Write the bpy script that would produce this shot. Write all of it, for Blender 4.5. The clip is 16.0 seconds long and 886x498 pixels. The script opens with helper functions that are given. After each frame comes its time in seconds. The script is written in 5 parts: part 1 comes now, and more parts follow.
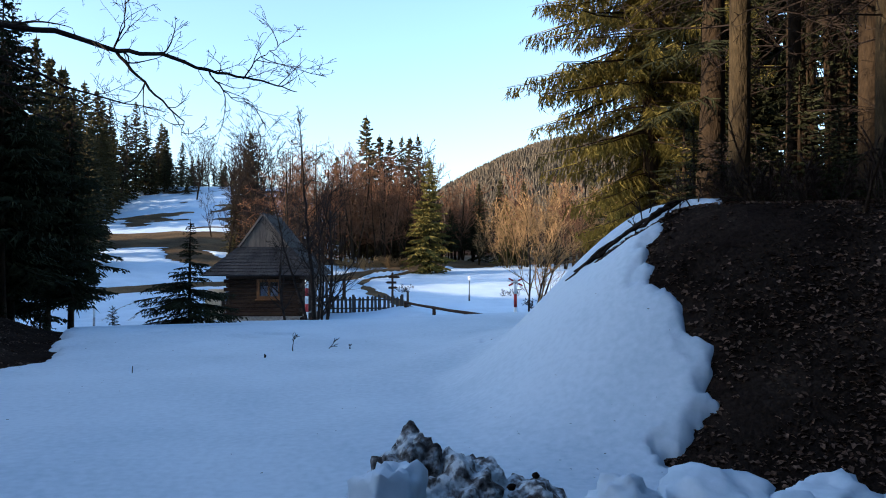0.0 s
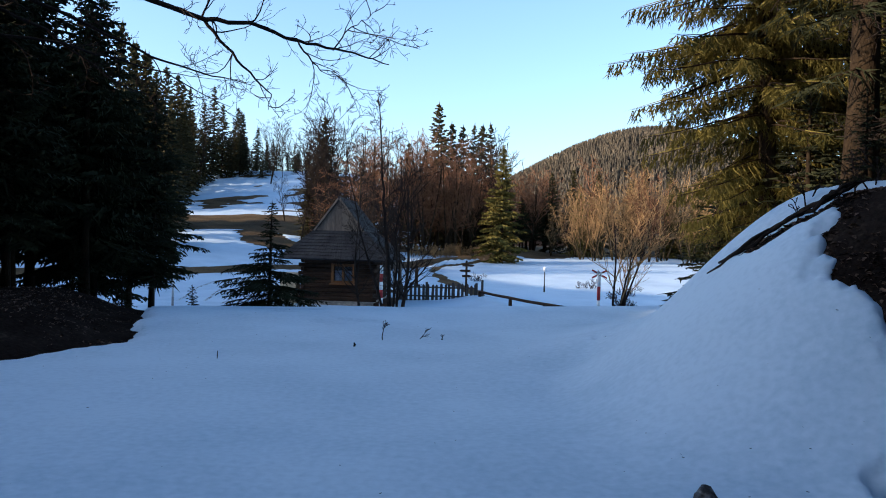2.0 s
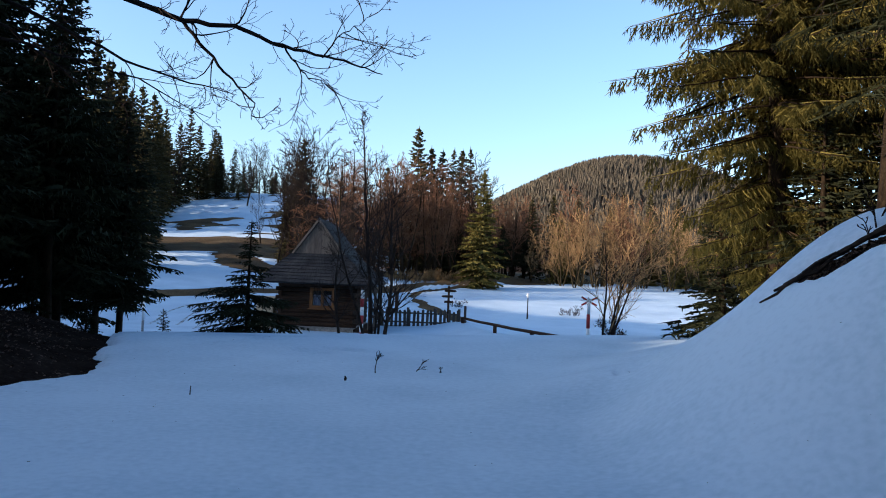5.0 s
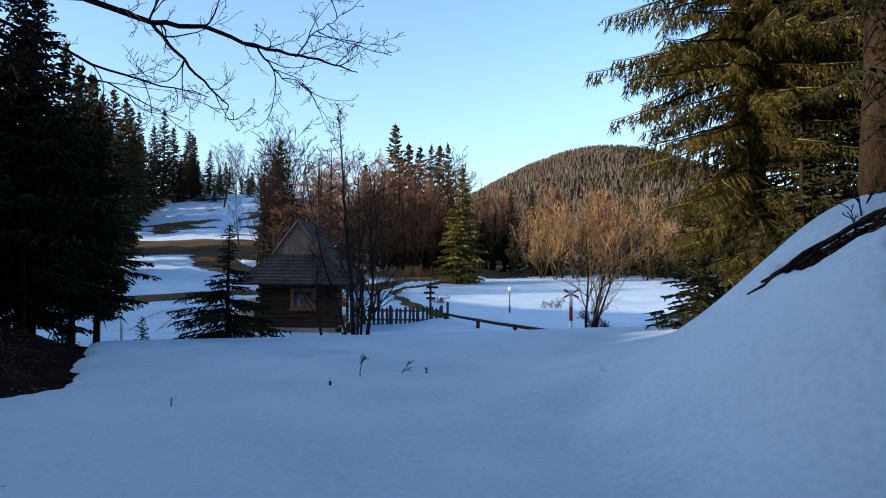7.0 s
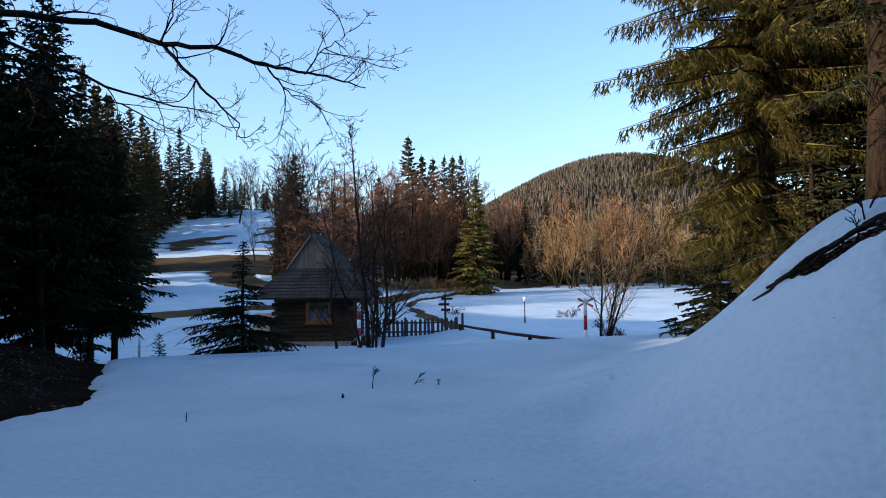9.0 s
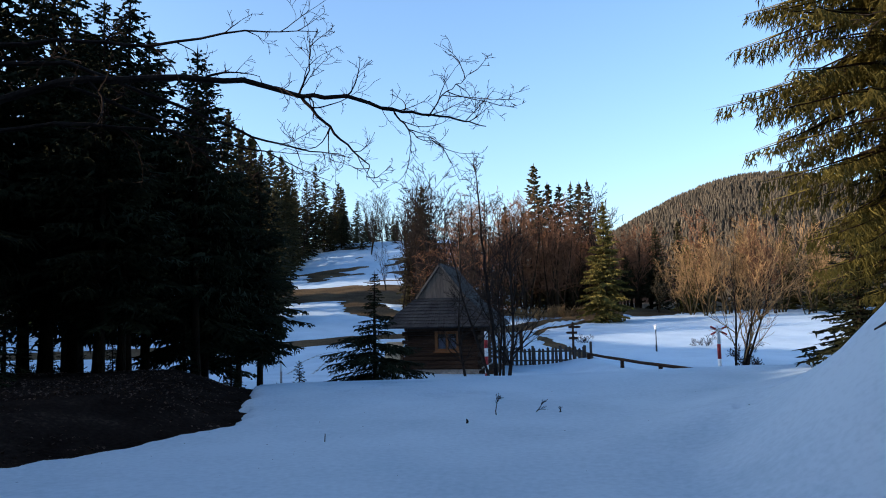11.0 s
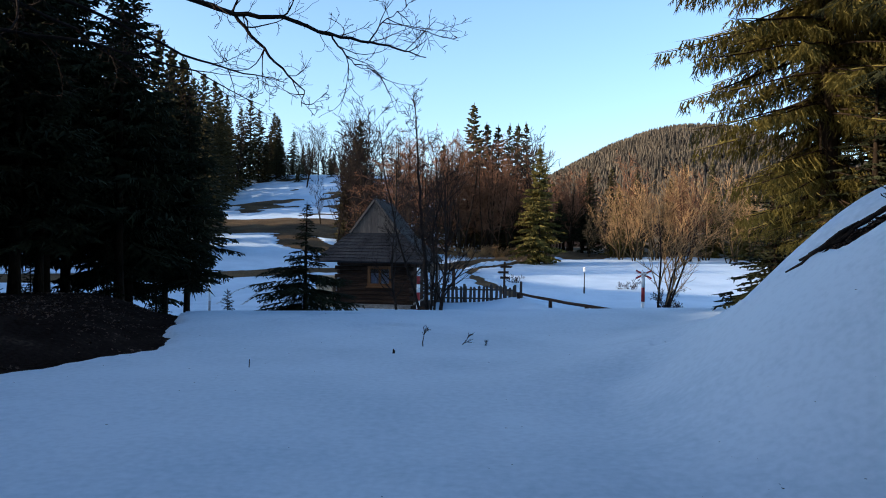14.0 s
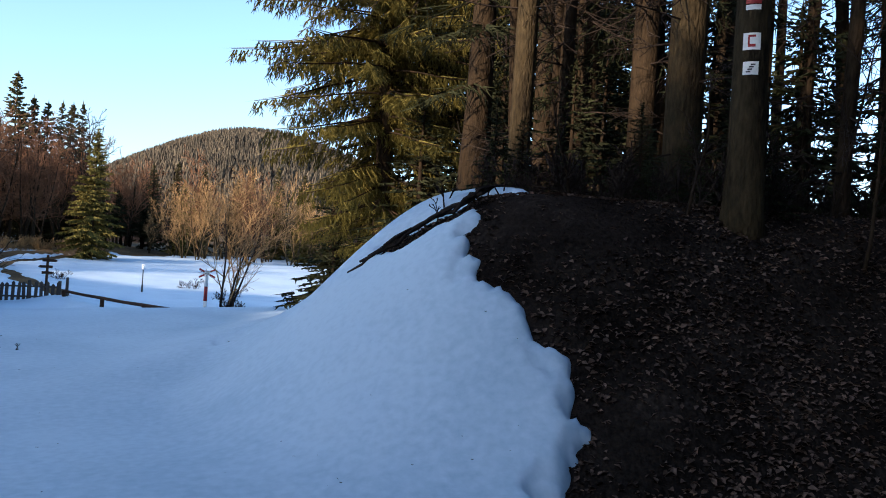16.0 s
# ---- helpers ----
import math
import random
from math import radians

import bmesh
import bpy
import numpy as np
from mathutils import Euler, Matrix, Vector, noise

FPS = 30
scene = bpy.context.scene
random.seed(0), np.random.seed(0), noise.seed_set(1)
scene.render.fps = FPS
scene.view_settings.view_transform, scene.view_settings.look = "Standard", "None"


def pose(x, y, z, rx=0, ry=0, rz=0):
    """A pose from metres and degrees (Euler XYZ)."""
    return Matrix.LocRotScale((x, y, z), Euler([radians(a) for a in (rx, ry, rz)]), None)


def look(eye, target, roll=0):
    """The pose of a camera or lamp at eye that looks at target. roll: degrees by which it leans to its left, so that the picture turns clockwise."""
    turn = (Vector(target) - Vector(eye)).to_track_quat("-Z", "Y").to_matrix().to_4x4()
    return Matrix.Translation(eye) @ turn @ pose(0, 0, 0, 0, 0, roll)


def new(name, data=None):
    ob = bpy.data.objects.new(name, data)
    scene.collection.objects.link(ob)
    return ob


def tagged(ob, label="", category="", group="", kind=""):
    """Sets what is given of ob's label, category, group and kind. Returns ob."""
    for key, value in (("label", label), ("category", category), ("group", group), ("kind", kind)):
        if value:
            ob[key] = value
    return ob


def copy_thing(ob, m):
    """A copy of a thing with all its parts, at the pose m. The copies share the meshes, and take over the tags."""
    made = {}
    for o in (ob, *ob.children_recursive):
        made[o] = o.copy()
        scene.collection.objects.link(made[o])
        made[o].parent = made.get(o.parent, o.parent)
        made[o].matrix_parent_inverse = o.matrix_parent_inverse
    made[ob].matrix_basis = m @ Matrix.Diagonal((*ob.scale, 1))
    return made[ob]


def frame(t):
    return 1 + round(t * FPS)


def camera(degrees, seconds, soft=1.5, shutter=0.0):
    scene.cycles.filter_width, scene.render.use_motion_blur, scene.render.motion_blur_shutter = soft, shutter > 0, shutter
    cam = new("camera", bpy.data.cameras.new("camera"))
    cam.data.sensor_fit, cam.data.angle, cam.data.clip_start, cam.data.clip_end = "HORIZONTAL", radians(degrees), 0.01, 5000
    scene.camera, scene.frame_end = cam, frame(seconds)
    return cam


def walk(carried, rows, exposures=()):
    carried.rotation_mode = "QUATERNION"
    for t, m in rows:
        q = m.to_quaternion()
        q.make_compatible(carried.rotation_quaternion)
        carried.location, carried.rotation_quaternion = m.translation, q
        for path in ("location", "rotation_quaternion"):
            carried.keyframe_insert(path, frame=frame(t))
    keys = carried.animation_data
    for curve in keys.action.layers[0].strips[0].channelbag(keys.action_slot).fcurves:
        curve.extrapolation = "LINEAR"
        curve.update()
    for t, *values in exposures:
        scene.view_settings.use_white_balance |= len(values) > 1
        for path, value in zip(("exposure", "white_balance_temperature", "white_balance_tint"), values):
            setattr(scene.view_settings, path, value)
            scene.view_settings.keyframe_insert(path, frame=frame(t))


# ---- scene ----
cam = camera(61.0, 16.0, soft=1.0)
EXPOSURE = 1.22
PATH = [
    (0, (1.489, -1.842, 1.563), (1.534, 0.158, 1.59), 0.0),
    (0.5, (1.282, -1.594, 1.551), (1.212, 0.405, 1.589), 1.4),
    (1, (1.133, -1.397, 1.572), (0.966, 0.596, 1.582), 0.5),
    (1.5, (1.126, -1.113, 1.536), (0.902, 0.875, 1.528), -0.1),
    (2, (0.916, -0.792, 1.493), (0.786, 1.203, 1.489), 1.6),
    (2.5, (0.694, -0.455, 1.47), (0.685, 1.545, 1.469), 2.8),
    (3, (0.639, -0.198, 1.457), (0.598, 1.801, 1.421), 2.0),
    (3.5, (0.646, 0.007, 1.449), (0.538, 2.002, 1.373), 0.5),
    (4, (0.625, 0.189, 1.456), (0.502, 2.184, 1.384), 0.1),
    (4.5, (0.542, 0.25, 1.464), (0.456, 2.248, 1.496), 1.6),
    (4.7, (0.511, 0.262, 1.45), (0.44, 2.26, 1.516), 2.3),
    (7, (0.456, 0.417, 1.508), (0.441, 2.417, 1.562), 0.4),
    (7.5, (0.486, 0.413, 1.515), (0.465, 2.413, 1.569), 0.0),
    (8, (0.485, 0.431, 1.513), (0.459, 2.43, 1.575), -0.2),
    (8.5, (0.494, 0.413, 1.513), (0.456, 2.411, 1.588), -0.5),
    (9, (0.54, 0.319, 1.516), (0.485, 2.316, 1.6), -0.7),
    (9.5, (0.627, 0.06, 1.531), (0.536, 2.055, 1.639), -1.1),
    (10, (0.698, -0.109, 1.541), (0.5, 1.875, 1.686), -1.5),
    (10.2, (0.705, -0.138, 1.566), (0.446, 1.838, 1.732), -1.5),
    (12.3, (0.711, -0.187, 1.506), (0.279, 1.762, 1.63), -1.2),
    (12.5, (0.737, -0.155, 1.513), (0.331, 1.801, 1.617), -1.2),
    (13, (0.76, -0.135, 1.494), (0.426, 1.836, 1.554), -0.9),
    (13.5, (0.778, -0.124, 1.481), (0.512, 1.858, 1.505), -0.1),
    (14, (0.758, -0.123, 1.465), (0.534, 1.865, 1.464), 1.0),
    (14.5, (0.745, -0.151, 1.457), (0.535, 1.838, 1.442), 2.3),
    (15, (0.734, -0.018, 1.428), (0.633, 1.98, 1.424), 3.2),
    (15.5, (0.786, 0.089, 1.441), (1.159, 2.054, 1.462), 3.6),
    (16, (0.771, 0.191, 1.421), (1.643, 1.99, 1.466), 3.5),
]
walk(cam, [(t, look(eye, target, roll)) for t, eye, target, roll in PATH],
     exposures=[(t, EXPOSURE + e, k, 9) for t, e, k in ((0.0, 0.22, 5300), (1.5, 0.0, 5250), (3.5, -0.20, 5180), (12.5, -0.24, 5180), (14.8, -0.22, 5180), (15.5, -0.17, 5180), (16.0, 0.06, 5240))])

# ---- light ----
SUN_AZIMUTH = (-0.93, -0.37)          # from the place towards the sun, on the plan
SUN_ELEVATION = 16.0
SHADE_RIDGE = 20.8
world = bpy.data.worlds.new("sky")
scene.world = world
world.use_nodes = True
wn = world.node_tree
wn.nodes.clear()
sky = wn.nodes.new("ShaderNodeTexSky")
sky.sky_type = "NISHITA"
sky.sun_disc = False
sky.sun_elevation = radians(SUN_ELEVATION)
sky.sun_rotation = math.atan2(SUN_AZIMUTH[0], SUN_AZIMUTH[1])
sky.altitude = 200
sky.air_density = 1.0
sky.dust_density = 2.0
sky.ozone_density = 0.5
bg = wn.nodes.new("ShaderNodeBackground")
bg.inputs["Strength"].default_value = 0.15
wo = wn.nodes.new("ShaderNodeOutputWorld")
wn.links.new(sky.outputs["Color"], bg.inputs["Color"])
wn.links.new(bg.outputs["Background"], wo.inputs["Surface"])
sun = new("sun", bpy.data.lights.new("sun", "SUN"))
sun.data.energy = 5.0
sun.data.angle = radians(0.6)
sun.data.color = (1.0, 0.69, 0.42)
tow = Vector((SUN_AZIMUTH[0], SUN_AZIMUTH[1], math.tan(radians(SUN_ELEVATION)))).normalized()
sun.matrix_world = look(tow * 50, (0, 0, 0))


# ---- materials ----
def material(name, c1, c2, rough=0.8, scale=6.0, fine=60.0, bump=0.3, bump_scale=40.0, metal=0.0,
             vary=0.0, stretch=(1, 1, 1), c3=None, coord="Object", spec=0.3, c3_at=0.62, distance=0.01):
    """Two-scale noise colour with grain, bump and a variation from object to object or island to island."""
    m = bpy.data.materials.new(name)
    m.use_nodes = True
    n, l = m.node_tree.nodes, m.node_tree.links
    b = n["Principled BSDF"]
    tc = n.new("ShaderNodeTexCoord")
    mp = n.new("ShaderNodeMapping")
    mp.inputs["Scale"].default_value = stretch
    l.new(tc.outputs[coord], mp.inputs["Vector"])
    big = n.new("ShaderNodeTexNoise")
    big.inputs["Scale"].default_value = scale
    big.inputs["Detail"].default_value = 5
    l.new(mp.outputs["Vector"], big.inputs["Vector"])
    small = n.new("ShaderNodeTexNoise")
    small.inputs["Scale"].default_value = fine
    small.inputs["Detail"].default_value = 3
    l.new(mp.outputs["Vector"], small.inputs["Vector"])
    add = n.new("ShaderNodeMath")
    add.operation = "MULTIPLY_ADD"
    add.inputs[1].default_value = 0.45
    l.new(small.outputs["Fac"], add.inputs[0])
    sc = n.new("ShaderNodeMath")
    sc.operation = "MULTIPLY"
    sc.inputs[1].default_value = 0.6
    l.new(big.outputs["Fac"], sc.inputs[0])
    l.new(sc.outputs[0], add.inputs[2])
    ramp = n.new("ShaderNodeValToRGB")
    ramp.color_ramp.elements[0].position = 0.36
    ramp.color_ramp.elements[0].color = (*c1, 1)
    ramp.color_ramp.elements[1].position = min(0.62, c3_at) if c3 else 0.62
    ramp.color_ramp.elements[1].color = (*c2, 1)
    if c3:
        e = ramp.color_ramp.elements.new(min(0.99, c3_at + 0.13))
        e.color = (*c3, 1)
    l.new(add.outputs[0], ramp.inputs["Fac"])
    colour = ramp.outputs["Color"]
    if vary:
        oi = n.new("ShaderNodeObjectInfo")
        ge = n.new("ShaderNodeNewGeometry")
        s = n.new("ShaderNodeMath")
        s.operation = "ADD"
        l.new(oi.outputs["Random"], s.inputs[0])
        l.new(ge.outputs["Random Per Island"], s.inputs[1])
        mr = n.new("ShaderNodeMapRange")
        mr.inputs["From Max"].default_value = 2.0
        mr.inputs["To Min"].default_value = 1 - vary
        mr.inputs["To Max"].default_value = 1 + vary
        l.new(s.outputs[0], mr.inputs["Value"])
        hs = n.new("ShaderNodeHueSaturation")
        l.new(mr.outputs["Result"], hs.inputs["Value"])
        l.new(colour, hs.inputs["Color"])
        colour = hs.outputs["Color"]
    l.new(colour, b.inputs["Base Color"])
    b.inputs["Roughness"].default_value = rough
    b.inputs["Metallic"].default_value = metal
    b.inputs["Specular IOR Level"].default_value = spec
    if bump:
        bt = n.new("ShaderNodeTexNoise")
        bt.inputs["Scale"].default_value = bump_scale
        bt.inputs["Detail"].default_value = 4
        l.new(mp.outputs["Vector"], bt.inputs["Vector"])
        bn = n.new("ShaderNodeBump")
        bn.inputs["Strength"].default_value = bump
        bn.inputs["Distance"].default_value = distance
        l.new(bt.outputs["Fac"], bn.inputs["Height"])
        l.new(bn.outputs["Normal"], b.inputs["Normal"])
    return m


# Snow colour is dimmer and bluer than real, holding the clearing's blue shade.
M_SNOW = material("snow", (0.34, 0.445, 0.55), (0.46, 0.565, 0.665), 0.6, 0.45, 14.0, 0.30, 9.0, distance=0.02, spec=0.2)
M_DIRTY = material("dirty_snow", (0.014, 0.013, 0.012), (0.11, 0.115, 0.12), 0.75, 5.0, 26.0, 1.0, 30.0, c3=(0.46, 0.53, 0.58), c3_at=0.475, distance=0.03)
for _n in M_DIRTY.node_tree.nodes:         # black grit and near-white ice with little between
    if _n.type == "VALTORGB":
        for _e, _p in zip(_n.color_ramp.elements, (0.43, 0.49, 0.56)):
            _e.position = _p
M_SOIL = material("soil", (0.008, 0.006, 0.005), (0.022, 0.017, 0.014), 1.0, 1.6, 18.0, 1.0, 26.0, c3=(0.050, 0.038, 0.029), distance=0.05, spec=0.0)
M_GRASS = material("dead_grass", (0.030, 0.022, 0.013), (0.095, 0.068, 0.036), 0.95, 0.25, 6.0, 0.9, 9.0, c3=(0.20, 0.145, 0.075), distance=0.06, spec=0.04)
M_LEAF = material("dead_leaf", (0.034, 0.023, 0.018), (0.165, 0.112, 0.082), 0.9, 3.0, 40.0, 0.3, 60.0, vary=0.7, spec=0.05)
M_NEEDLE = material("spruce_needles", (0.015, 0.016, 0.009), (0.052, 0.045, 0.019), 0.7, 0.9, 12.0, 0.0, vary=0.4, coord="Generated", spec=0.04)
# Two copies of spruce needles: sunlight coloured into one, deep shade into the other.
M_NEEDLE_LIT = material("sunlit_spruce_needles", (0.044, 0.043, 0.012), (0.125, 0.104, 0.025), 0.65, 0.9, 12.0, 0.0, vary=0.4, spec=0.04)
M_NEEDLE_SHADED = material("shaded_spruce_needles", (0.009, 0.011, 0.006), (0.028, 0.031, 0.014), 0.75, 0.9, 12.0, 0.0, vary=0.35, spec=0.04)
M_NEEDLE_FAR = material("far_needles", (0.030, 0.028, 0.023), (0.080, 0.068, 0.050), 0.85, 0.02, 0.4, 0.0, vary=0.45, spec=0.04)
M_BARK = material("spruce_bark", (0.010, 0.008, 0.006), (0.034, 0.024, 0.014), 0.9, 3.0, 22.0, 0.9, 30.0, stretch=(1, 1, 0.35), distance=0.03, spec=0.04)
M_BARK_PALE = material("mossy_bark", (0.014, 0.011, 0.007), (0.050, 0.038, 0.020), 0.85, 3.0, 26.0, 1.0, 30.0, stretch=(1, 1, 0.3), distance=0.04, c3=(0.115, 0.088, 0.042), spec=0.04)
M_TWIG = material("dark_twigs", (0.010, 0.008, 0.007), (0.034, 0.026, 0.021), 0.85, 2.0, 20.0, 0.0, vary=0.3, spec=0.04)
M_TWIG_RED = material("reddish_twigs", (0.050, 0.028, 0.018), (0.185, 0.098, 0.052), 0.85, 0.6, 8.0, 0.0, vary=0.35, spec=0.04)
# Twigs once more, with the low sun's gold put into the colour.
M_TWIG_SUNLIT = material("sunlit_twigs", (0.10, 0.064, 0.028), (0.29, 0.187, 0.085), 0.85, 0.6, 8.0, 0.0, vary=0.35, spec=0.04)
M_LOG = material("dark_log", (0.016, 0.010, 0.007), (0.055, 0.033, 0.021), 0.8, 2.0, 24.0, 0.6, 30.0, stretch=(0.2, 1, 1), vary=0.3, spec=0.04)
M_BOARD = material("grey_board", (0.085, 0.064, 0.048), (0.20, 0.15, 0.108), 0.85, 2.0, 24.0, 0.5, 30.0, stretch=(1, 1, 0.15), vary=0.3)
M_SHINGLE = material("grey_shingle", (0.022, 0.020, 0.019), (0.066, 0.058, 0.053), 0.85, 1.2, 20.0, 0.5, 40.0, vary=0.3, spec=0.08)
M_ORANGE = material("honey_wood", (0.11, 0.043, 0.012), (0.20, 0.082, 0.022), 0.6, 3.0, 30.0, 0.2, 40.0, vary=0.1)
M_BEIGE = material("pale_wood", (0.36, 0.27, 0.16), (0.52, 0.41, 0.26), 0.75, 2.0, 20.0, 0.3, 30.0, vary=0.1)
M_FENCE = material("weathered_wood", (0.030, 0.025, 0.021), (0.085, 0.070, 0.058), 0.9, 2.0, 26.0, 0.6, 40.0, stretch=(1, 1, 0.2), vary=0.3)
M_RED = material("red_paint", (0.20, 0.016, 0.016), (0.36, 0.03, 0.027), 0.5, 4.0, 30.0, 0.1, 40.0)
M_WHITE = material("white_paint", (0.66, 0.66, 0.64), (0.82, 0.82, 0.80), 0.5, 4.0, 30.0, 0.1, 40.0)
M_GREY = material("grey_metal", (0.16, 0.16, 0.17), (0.30, 0.30, 0.31), 0.5, 5.0, 40.0, 0.1, 40.0, metal=0.6)
M_BLACK = material("black_iron", (0.012, 0.012, 0.012), (0.035, 0.033, 0.03), 0.6, 5.0, 40.0, 0.2, 40.0)
M_STONE = material("foundation_stone", (0.14, 0.12, 0.10), (0.34, 0.30, 0.26), 0.9, 3.0, 20.0, 0.6, 18.0, vary=0.25)
M_CURTAIN = material("window_curtain", (0.18, 0.19, 0.24), (0.34, 0.35, 0.40), 0.9, 3.0, 20.0, 0.2, 20.0)
M_INSIDE = material("dim_interior", (0.05, 0.045, 0.04), (0.09, 0.08, 0.07), 0.9, 3.0, 20.0, 0.0)
M_GLASS = bpy.data.materials.new("window_glass")
M_GLASS.use_nodes = True
_g = M_GLASS.node_tree.nodes["Principled BSDF"]
_g.inputs["Base Color"].default_value = (0.9, 0.95, 1, 1)
_g.inputs["Roughness"].default_value = 0.03
_g.inputs["Transmission Weight"].default_value = 1.0
M_LAMPGLASS = material("lamp_globe", (0.75, 0.74, 0.70), (0.86, 0.85, 0.82), 0.3, 3.0, 20.0, 0.0)


# ---- mesh helpers ----
class Shape:
    """Gathers tubes, spikes and boxes for one mesh."""

    def __init__(self):
        self.v, self.f = [], []

    def tube(self, pts, radii, sides=5, cap=True):
        base = len(self.v)
        pts = [Vector(p) for p in pts]
        for i, p in enumerate(pts):
            d = (pts[min(i + 1, len(pts) - 1)] - pts[max(i - 1, 0)]).normalized()
            a = d.orthogonal().normalized() if i == 0 else (a - d * a.dot(d)).normalized()
            b = d.cross(a)
            for k in range(sides):
                w = 2 * math.pi * k / sides
                self.v.append(tuple(p + (a * math.cos(w) + b * math.sin(w)) * radii[i]))
        for i in range(len(pts) - 1):
            for k in range(sides):
                k2 = (k + 1) % sides
                q = base + i * sides
                self.f.append((q + k, q + k2, q + sides + k2, q + sides + k))
        if cap:
            self.f.append(tuple(base + k for k in reversed(range(sides))))
            q = base + (len(pts) - 1) * sides
            self.f.append(tuple(q + k for k in range(sides)))

    def spike(self, p, q, r):
        base = len(self.v)
        p, q = Vector(p), Vector(q)
        d = q - p
        a = d.orthogonal().normalized() * r
        b = d.normalized().cross(a)
        m = p + d * 0.12
        self.v += [tuple(m + a), tuple(m - a * 0.5 + b * 0.87), tuple(m - a * 0.5 - b * 0.87), tuple(q)]
        self.f += [(base, base + 1, base + 3), (base + 1, base + 2, base + 3), (base + 2, base, base + 3)]

    def box(self, x0, y0, z0, x1, y1, z1, m=None):
        base = len(self.v)
        for x in (x0, x1):
            for y in (y0, y1):
                for z in (z0, z1):
                    p = Vector((x, y, z))
                    self.v.append(tuple(m @ p if m else p))
        for f in ((0, 1, 3, 2), (4, 6, 7, 5), (0, 4, 5, 1), (2, 3, 7, 6), (0, 2, 6, 4), (1, 5, 7, 3)):
            self.f.append(tuple(base + i for i in f))

    def prism(self, poly, d):
        """A flat polygon pushed out along the vector d."""
        base, n = len(self.v), len(poly)
        d = Vector(d)
        self.v += [tuple(Vector(p)) for p in poly] + [tuple(Vector(p) + d) for p in poly]
        self.f.append(tuple(base + i for i in reversed(range(n))))
        self.f.append(tuple(base + n + i for i in range(n)))
        for i in range(n):
            j = (i + 1) % n
            self.f.append((base + i, base + j, base + n + j, base + n + i))

    def mesh(self, name, mat, smooth=False):
        me = bpy.data.meshes.new(name)
        me.from_pydata(self.v, [], self.f)
        me.materials.append(mat)
        if smooth:
            me.polygons.foreach_set("use_smooth", [True] * len(me.polygons))
        me.update()
        return me


def empty(name, x=0, y=0, z=0, rz=0):
    e = new(name)
    e.matrix_world = pose(x, y, z, 0, 0, rz)
    return e


def part(name, shape, mat, parent, label="", smooth=False, m=None):
    ob = new(name, shape.mesh(name, mat, smooth) if isinstance(shape, Shape) else shape)
    ob.parent = parent
    if m:
        ob.matrix_basis = m
    if label:
        tagged(ob, label)
    return ob


def thing(name, shape, mat, label, category, group="", kind="", smooth=False, m=None):
    ob = new(name, shape.mesh(name, mat, smooth))
    if m:
        ob.matrix_world = m
    return tagged(ob, label, category, group, kind)


def bevel(ob, w=0.01):
    b = ob.modifiers.new("bevel", "BEVEL")
    b.width, b.segments, b.limit_method = w, 2, "ANGLE"
    return ob


# ---- terrain ----
def smooth(t):
    t = np.clip(t, 0, 1)
    return t * t * (3 - 2 * t)


def lattice(ix, iy, seed):
    h = np.sin(ix * 127.1 + iy * 311.7 + seed * 74.7) * 43758.5453
    return h - np.floor(h)


def fbm(x, y, scale, octaves=4, seed=0):
    """Smooth value noise, -1 to 1."""
    out, amp, total = 0.0, 1.0, 0.0
    for o in range(octaves):
        u, v = x / scale, y / scale
        ix, iy = np.floor(u), np.floor(v)
        fx, fy = u - ix, v - iy
        fx, fy = fx * fx * (3 - 2 * fx), fy * fy * (3 - 2 * fy)
        a, b = lattice(ix, iy, seed + o), lattice(ix + 1, iy, seed + o)
        c, d = lattice(ix, iy + 1, seed + o), lattice(ix + 1, iy + 1, seed + o)
        out = out + amp * (a + (b - a) * fx + (c - a) * fy + (a - b - c + d) * fx * fy)
        total += amp
        amp *= 0.5
        scale *= 0.5
    return 2 * out / total - 1


ROAD = [(-60, 44), (-30, 48), (-22, 50.3), (-19.3, 53.0), (-17, 55.6), (-15, 57.6), (-10, 62), (-6.5, 69), (-5.0, 73), (-1.8, 78), (2.6, 86), (6, 95), (9, 107), (16, 150)]
LOOP = [(0.5, 44), (-0.36, 49.3), (-1.81, 53.1), (-3.3, 59.3), (-4.2, 63.5), (-3.75, 68.3), (-1.56, 72.1), (0.6, 77.3), (4.7, 88), (6.2, 93)]


def road_gap(x, y, line=ROAD):
    best = np.full(np.shape(x), 1e9)
    for (ax, ay), (bx, by) in zip(line, line[1:]):
        dx, dy = bx - ax, by - ay
        k = np.clip(((x - ax) * dx + (y - ay) * dy) / (dx * dx + dy * dy), 0, 1)
        best = np.minimum(best, np.hypot(x - ax - k * dx, y - ay - k * dy))
    return best


def left_edge(y):
    """Foot of the low leafy mound under the dark wood."""
    return -4.55 - 0.33 * np.maximum(0, 9.9 - y) - 0.42 * np.maximum(0, y - 10.1)


def bank(x, y):
    """The wooded bank beside the snow shelf: a nose of earth that climbs away from the track."""
    up = smooth((y + 0.25 * (x - 3.7) - 3.0) / 3.5)
    foot = 1.4 + np.maximum(0, y - 7.7) * 0.47
    toe = 0.42 * smooth((x - foot + 1.9) / 2.6) * smooth((y - 7.0) / 3.5) * (1 - smooth((y - 15) / 6))
    return (2.3 * up * smooth((x - foot) / 3.3) + toe * (1 - smooth((x - foot) / 3.3))) * (1 - 0.9 * smooth((y - 22) / 30))


